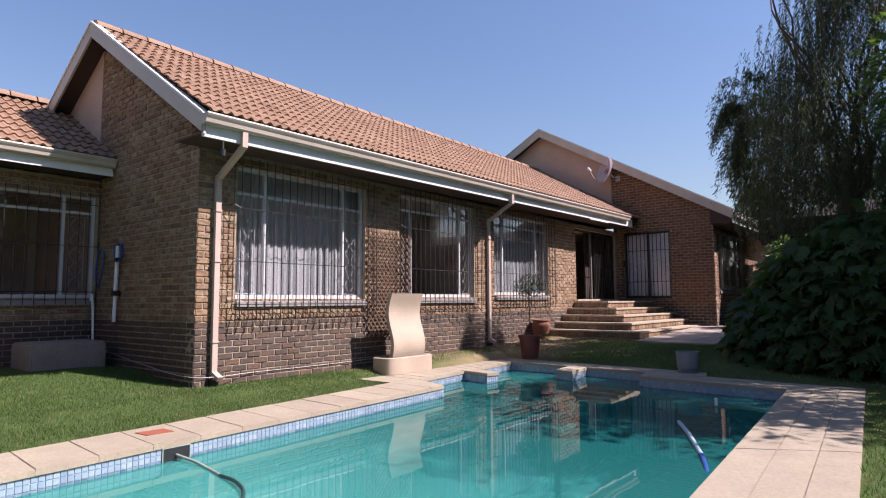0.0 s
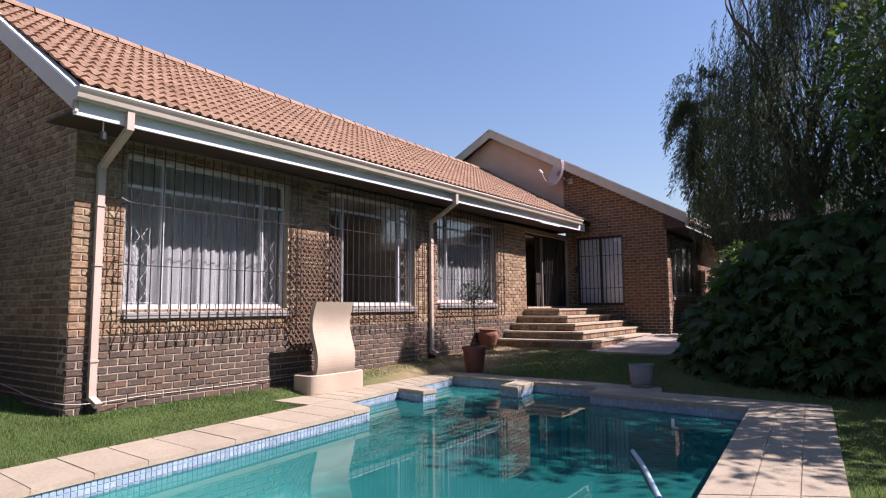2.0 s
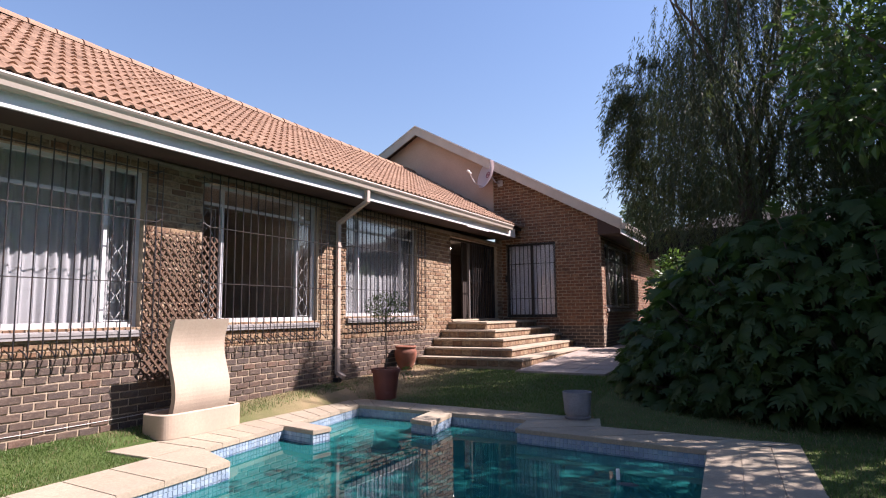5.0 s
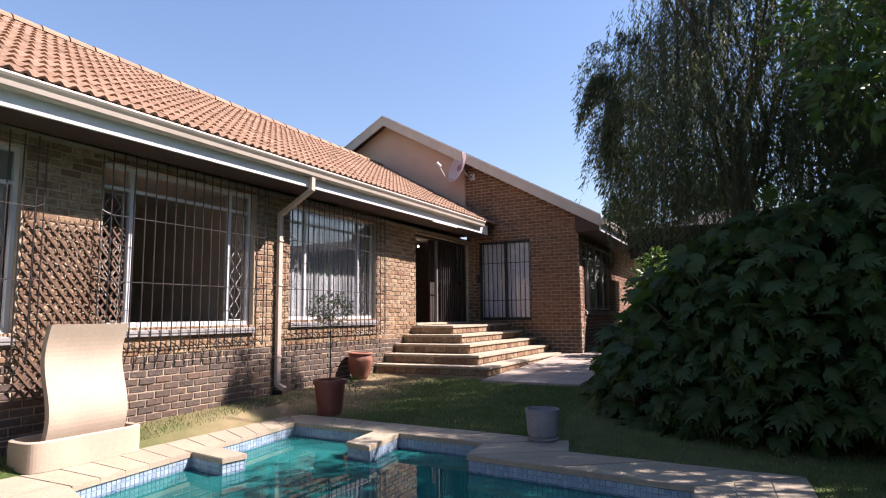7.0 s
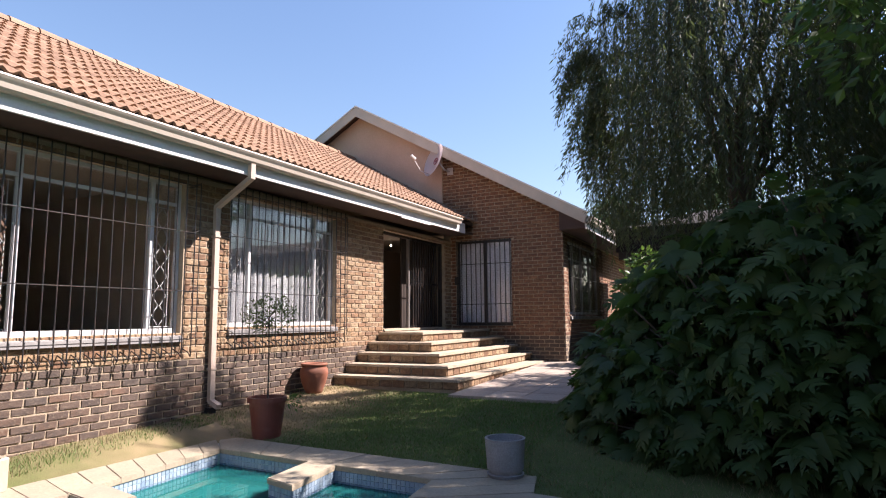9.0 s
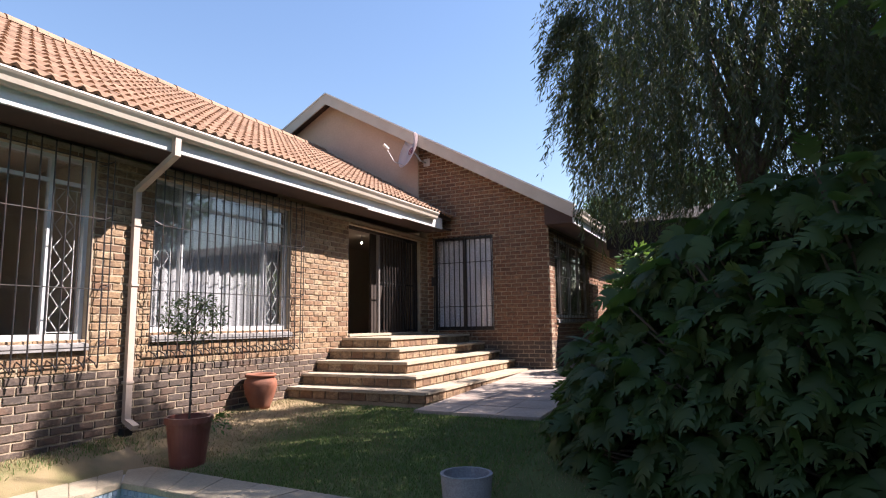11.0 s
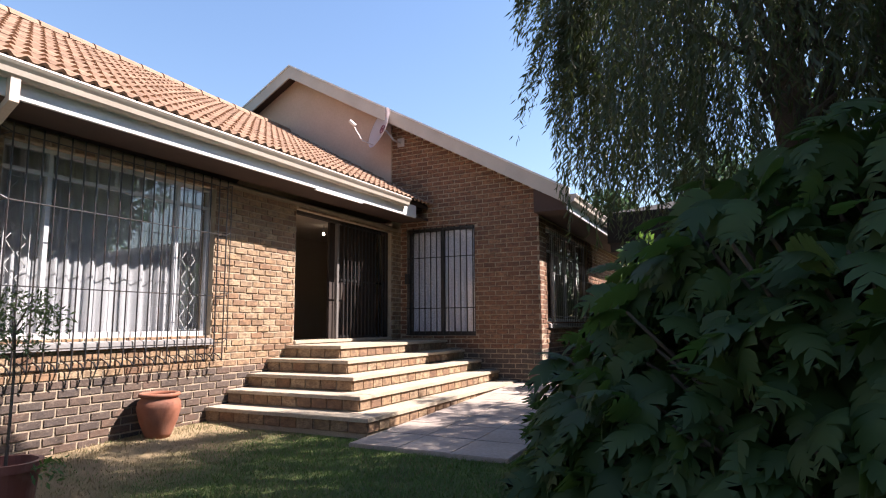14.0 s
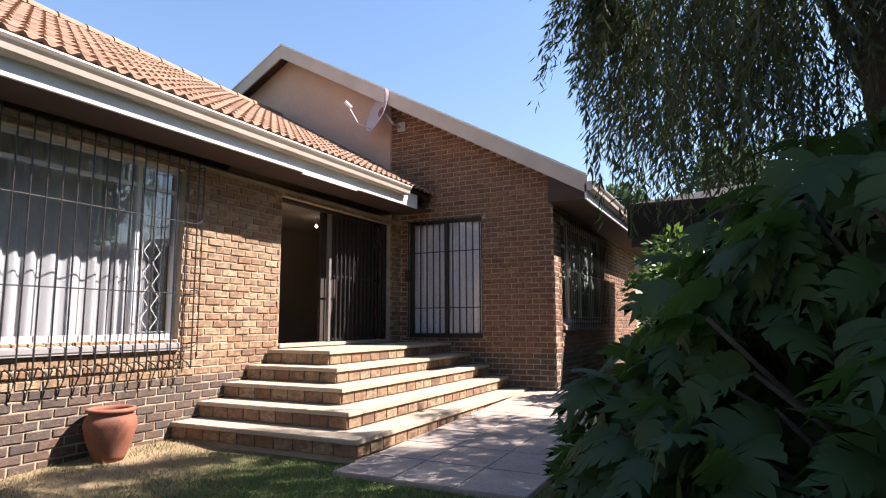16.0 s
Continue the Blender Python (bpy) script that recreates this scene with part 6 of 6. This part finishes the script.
# ---- boundary walls round the garden, with a hedge of trees behind ----
# added out of view, tall and dark to keep sky light off the gables
for nm, a in (("wall_boundary_east", (8.6, 8.8, -6.0, 32.0)), ("wall_boundary_south", (-16.0, 8.6, -4.8, -4.6))):
    bm = bmesh.new()
    box(bm, a[0], a[1], a[2], a[3], 0.1, 3.9)
    box(bm, a[0] - 0.04, a[1] + 0.04, a[2] - 0.04, a[3] + 0.04, 3.902, 3.96)
    tagged(part(nm, bm, DARK_BRICK, label="dark brick boundary wall out of view, raised to cut sky light"), category="wall", kind="structure")

# ---- grass blades on the visible lawn ----
rnd = random.Random(77)
gv_, gf_, dv_, df_ = [], [], [], []


def lawn(x0, x1, y0, y1, count, tall, dry):
    for k in range(count):
        x, y = rnd.uniform(x0, x1), rnd.uniform(y0, y1)
        if inside(HOLE, x, y) or inside([(-4.6, -3.4), (-5.36, -3.1), (-6.14, 5.95), (-6.82, 5.95), (-7.0, 10.25), (-2.74, 10.04), (-2.55, 9.5), (-0.5, 9.36), (0.24, -3.1)], x, y):
            continue
        if x < FX and y > GY - 0.02:
            continue
        if y > 12.9 and -5.1 < x < -3.3 or y > 13.24 and x < -5.0:
            continue
        d = dry(x, y) + 0.5 * noise.noise((x * 1.4, y * 1.4, 3.0)) * (0.3 + dry(x, y))
        vs, fs = (dv_, df_) if rnd.random() < d else (gv_, gf_)
        if rnd.random() < d * 0.55:
            continue
        a, h, w = rnd.uniform(0, 6.283), tall * rnd.uniform(0.5, 1.2), rnd.uniform(0.0025, 0.005)
        lx, ly = rnd.gauss(0, 0.4) * h, rnd.gauss(0, 0.4) * h
        z = ground_z(x, y) - 0.004
        i = len(vs)
        vs.extend(((x - w * math.cos(a), y - w * math.sin(a), z), (x + w * math.cos(a), y + w * math.sin(a), z), (x + lx, y + ly, z + h)))
        fs.append((i, i + 1, i + 2))


lawn(-7.44, -5.2, 3.2, 6.1, 30000, 0.036, lambda x, y: 0.05)
lawn(-9.2, -5.2, 0.0, 3.6, 48000, 0.036, lambda x, y: 0.05)
lawn(-7.44, -6.6, 5.9, 10.4, 9000, 0.045, lambda x, y: 0.35 + 0.45 * smooth_step((-x - 6.9) / 0.5))
lawn(-7.44, -3.0, 9.9, 13.3, 52000, 0.036, lambda x, y: 0.10 + 0.85 * smooth_step((-x - 5.6) / 1.2) * smooth_step((y - 9.4) / 1.5))
lawn(-3.4, 0.5, 9.3, 12.9, 14000, 0.045, lambda x, y: 0.5)
lawn(-0.5, 1.2, 1.0, 9.5, 22000, 0.055, lambda x, y: 0.15)
tagged(raw("grass", gv_, gf_, GRASS, label="short green lawn grass"), category="grass", kind="stuff")
tagged(raw("dry_grass", dv_, df_, DRY_GRASS, label="straw-coloured dry grass by the wall"), category="grass", kind="stuff")

# ---- brick and tile pieces of the house, last ----
keep_front = clear_of([(a - GY, b - GY, c, d) for a, b, c, d in WINDOWS] + [(DOOR[0] - GY, DOOR[1] - GY, DOOR[2] - 0.03, DOOR[3])])
lay_bricks(wall_east, (FX - 0.008, GY, 0), (0, 1, 0), (1, 0, 0), WY - GY, 0.33, 3.68, keep_front, pick=lambda u, z: (u > 9.3 and z < 1.30) or u > 9.75, seed=2)
lay_bricks(wall_south, (-10.70, GY + 0.008, 0), (1, 0, 0), (0, -1, 0), FX - 0.0 + 10.70, 0.33, 6.2, lambda a, b, c, d: d < roof_z(-10.70 + b, 3.6) - 0.16, seed=3)
keep_wing = clear_of([(gx0 + 10, gx1 + 10, gz0, gz1)])
# both wing walls get the brick with shade in its colour
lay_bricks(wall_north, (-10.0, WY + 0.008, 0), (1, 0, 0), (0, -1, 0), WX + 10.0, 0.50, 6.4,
           lambda a, b, c, d: keep_wing(a, b, c, d) and d < wing_roof(-10 + b) - 0.14 and a > (2.32 if c > 3.95 else 2.54), seed=4, upper=SHADE_BRICK)
keep_side = clear_of([(WIN4[0] - WY, WIN4[1] - WY, WIN4[2], WIN4[3])])
lay_bricks(wall_wing_side, (WX - 0.008, WY, 0), (0, 1, 0), (1, 0, 0), 8.0, 0.50, 3.75, keep_side, seed=5, upper=SHADE_BRICK)
keep_left = clear_of([(WIN5[0] + 2.0, WIN5[1] + 2.0, WIN5[2], WIN5[3])])
lay_bricks(wall_left, (LX - 0.008, -2.0, 0), (0, 1, 0), (1, 0, 0), GY + 2.0 - 0.02, 0.33, 3.58, keep_left, seed=6)

e0, e1 = RAKE_Y + 0.04, WY - 0.02
lay_tiles(roof_main, (EAVE_X + 0.06, e0, fascia_z(e0) + 0.315), (EAVE_X + 0.06, e1, fascia_z(e1) + 0.315), (RIDGE_X + 0.05, e0, RIDGE_Z - 0.035), (RIDGE_X + 0.05, e1, RIDGE_Z - 0.035),
          pick=lambda p: p.y > 9.5 and p.x > -8.9)
ridge_caps(roof_main, (RIDGE_X, e0, RIDGE_Z + 0.02), (RIDGE_X, e1, RIDGE_Z + 0.02))
lay_tiles(roof_left, (LEAVE_X + 0.06, -4.5, 3.90), (LEAVE_X + 0.06, GY - 0.02, 3.90), (-12.5, -4.5, left_roof(-12.5) - 0.04), (-12.5, GY - 0.02, left_roof(-12.5) - 0.04))
ridge_caps(roof_left, (-12.55, -4.5, left_roof(-12.55) + 0.01), (-12.55, GY - 0.02, left_roof(-12.55) + 0.01))
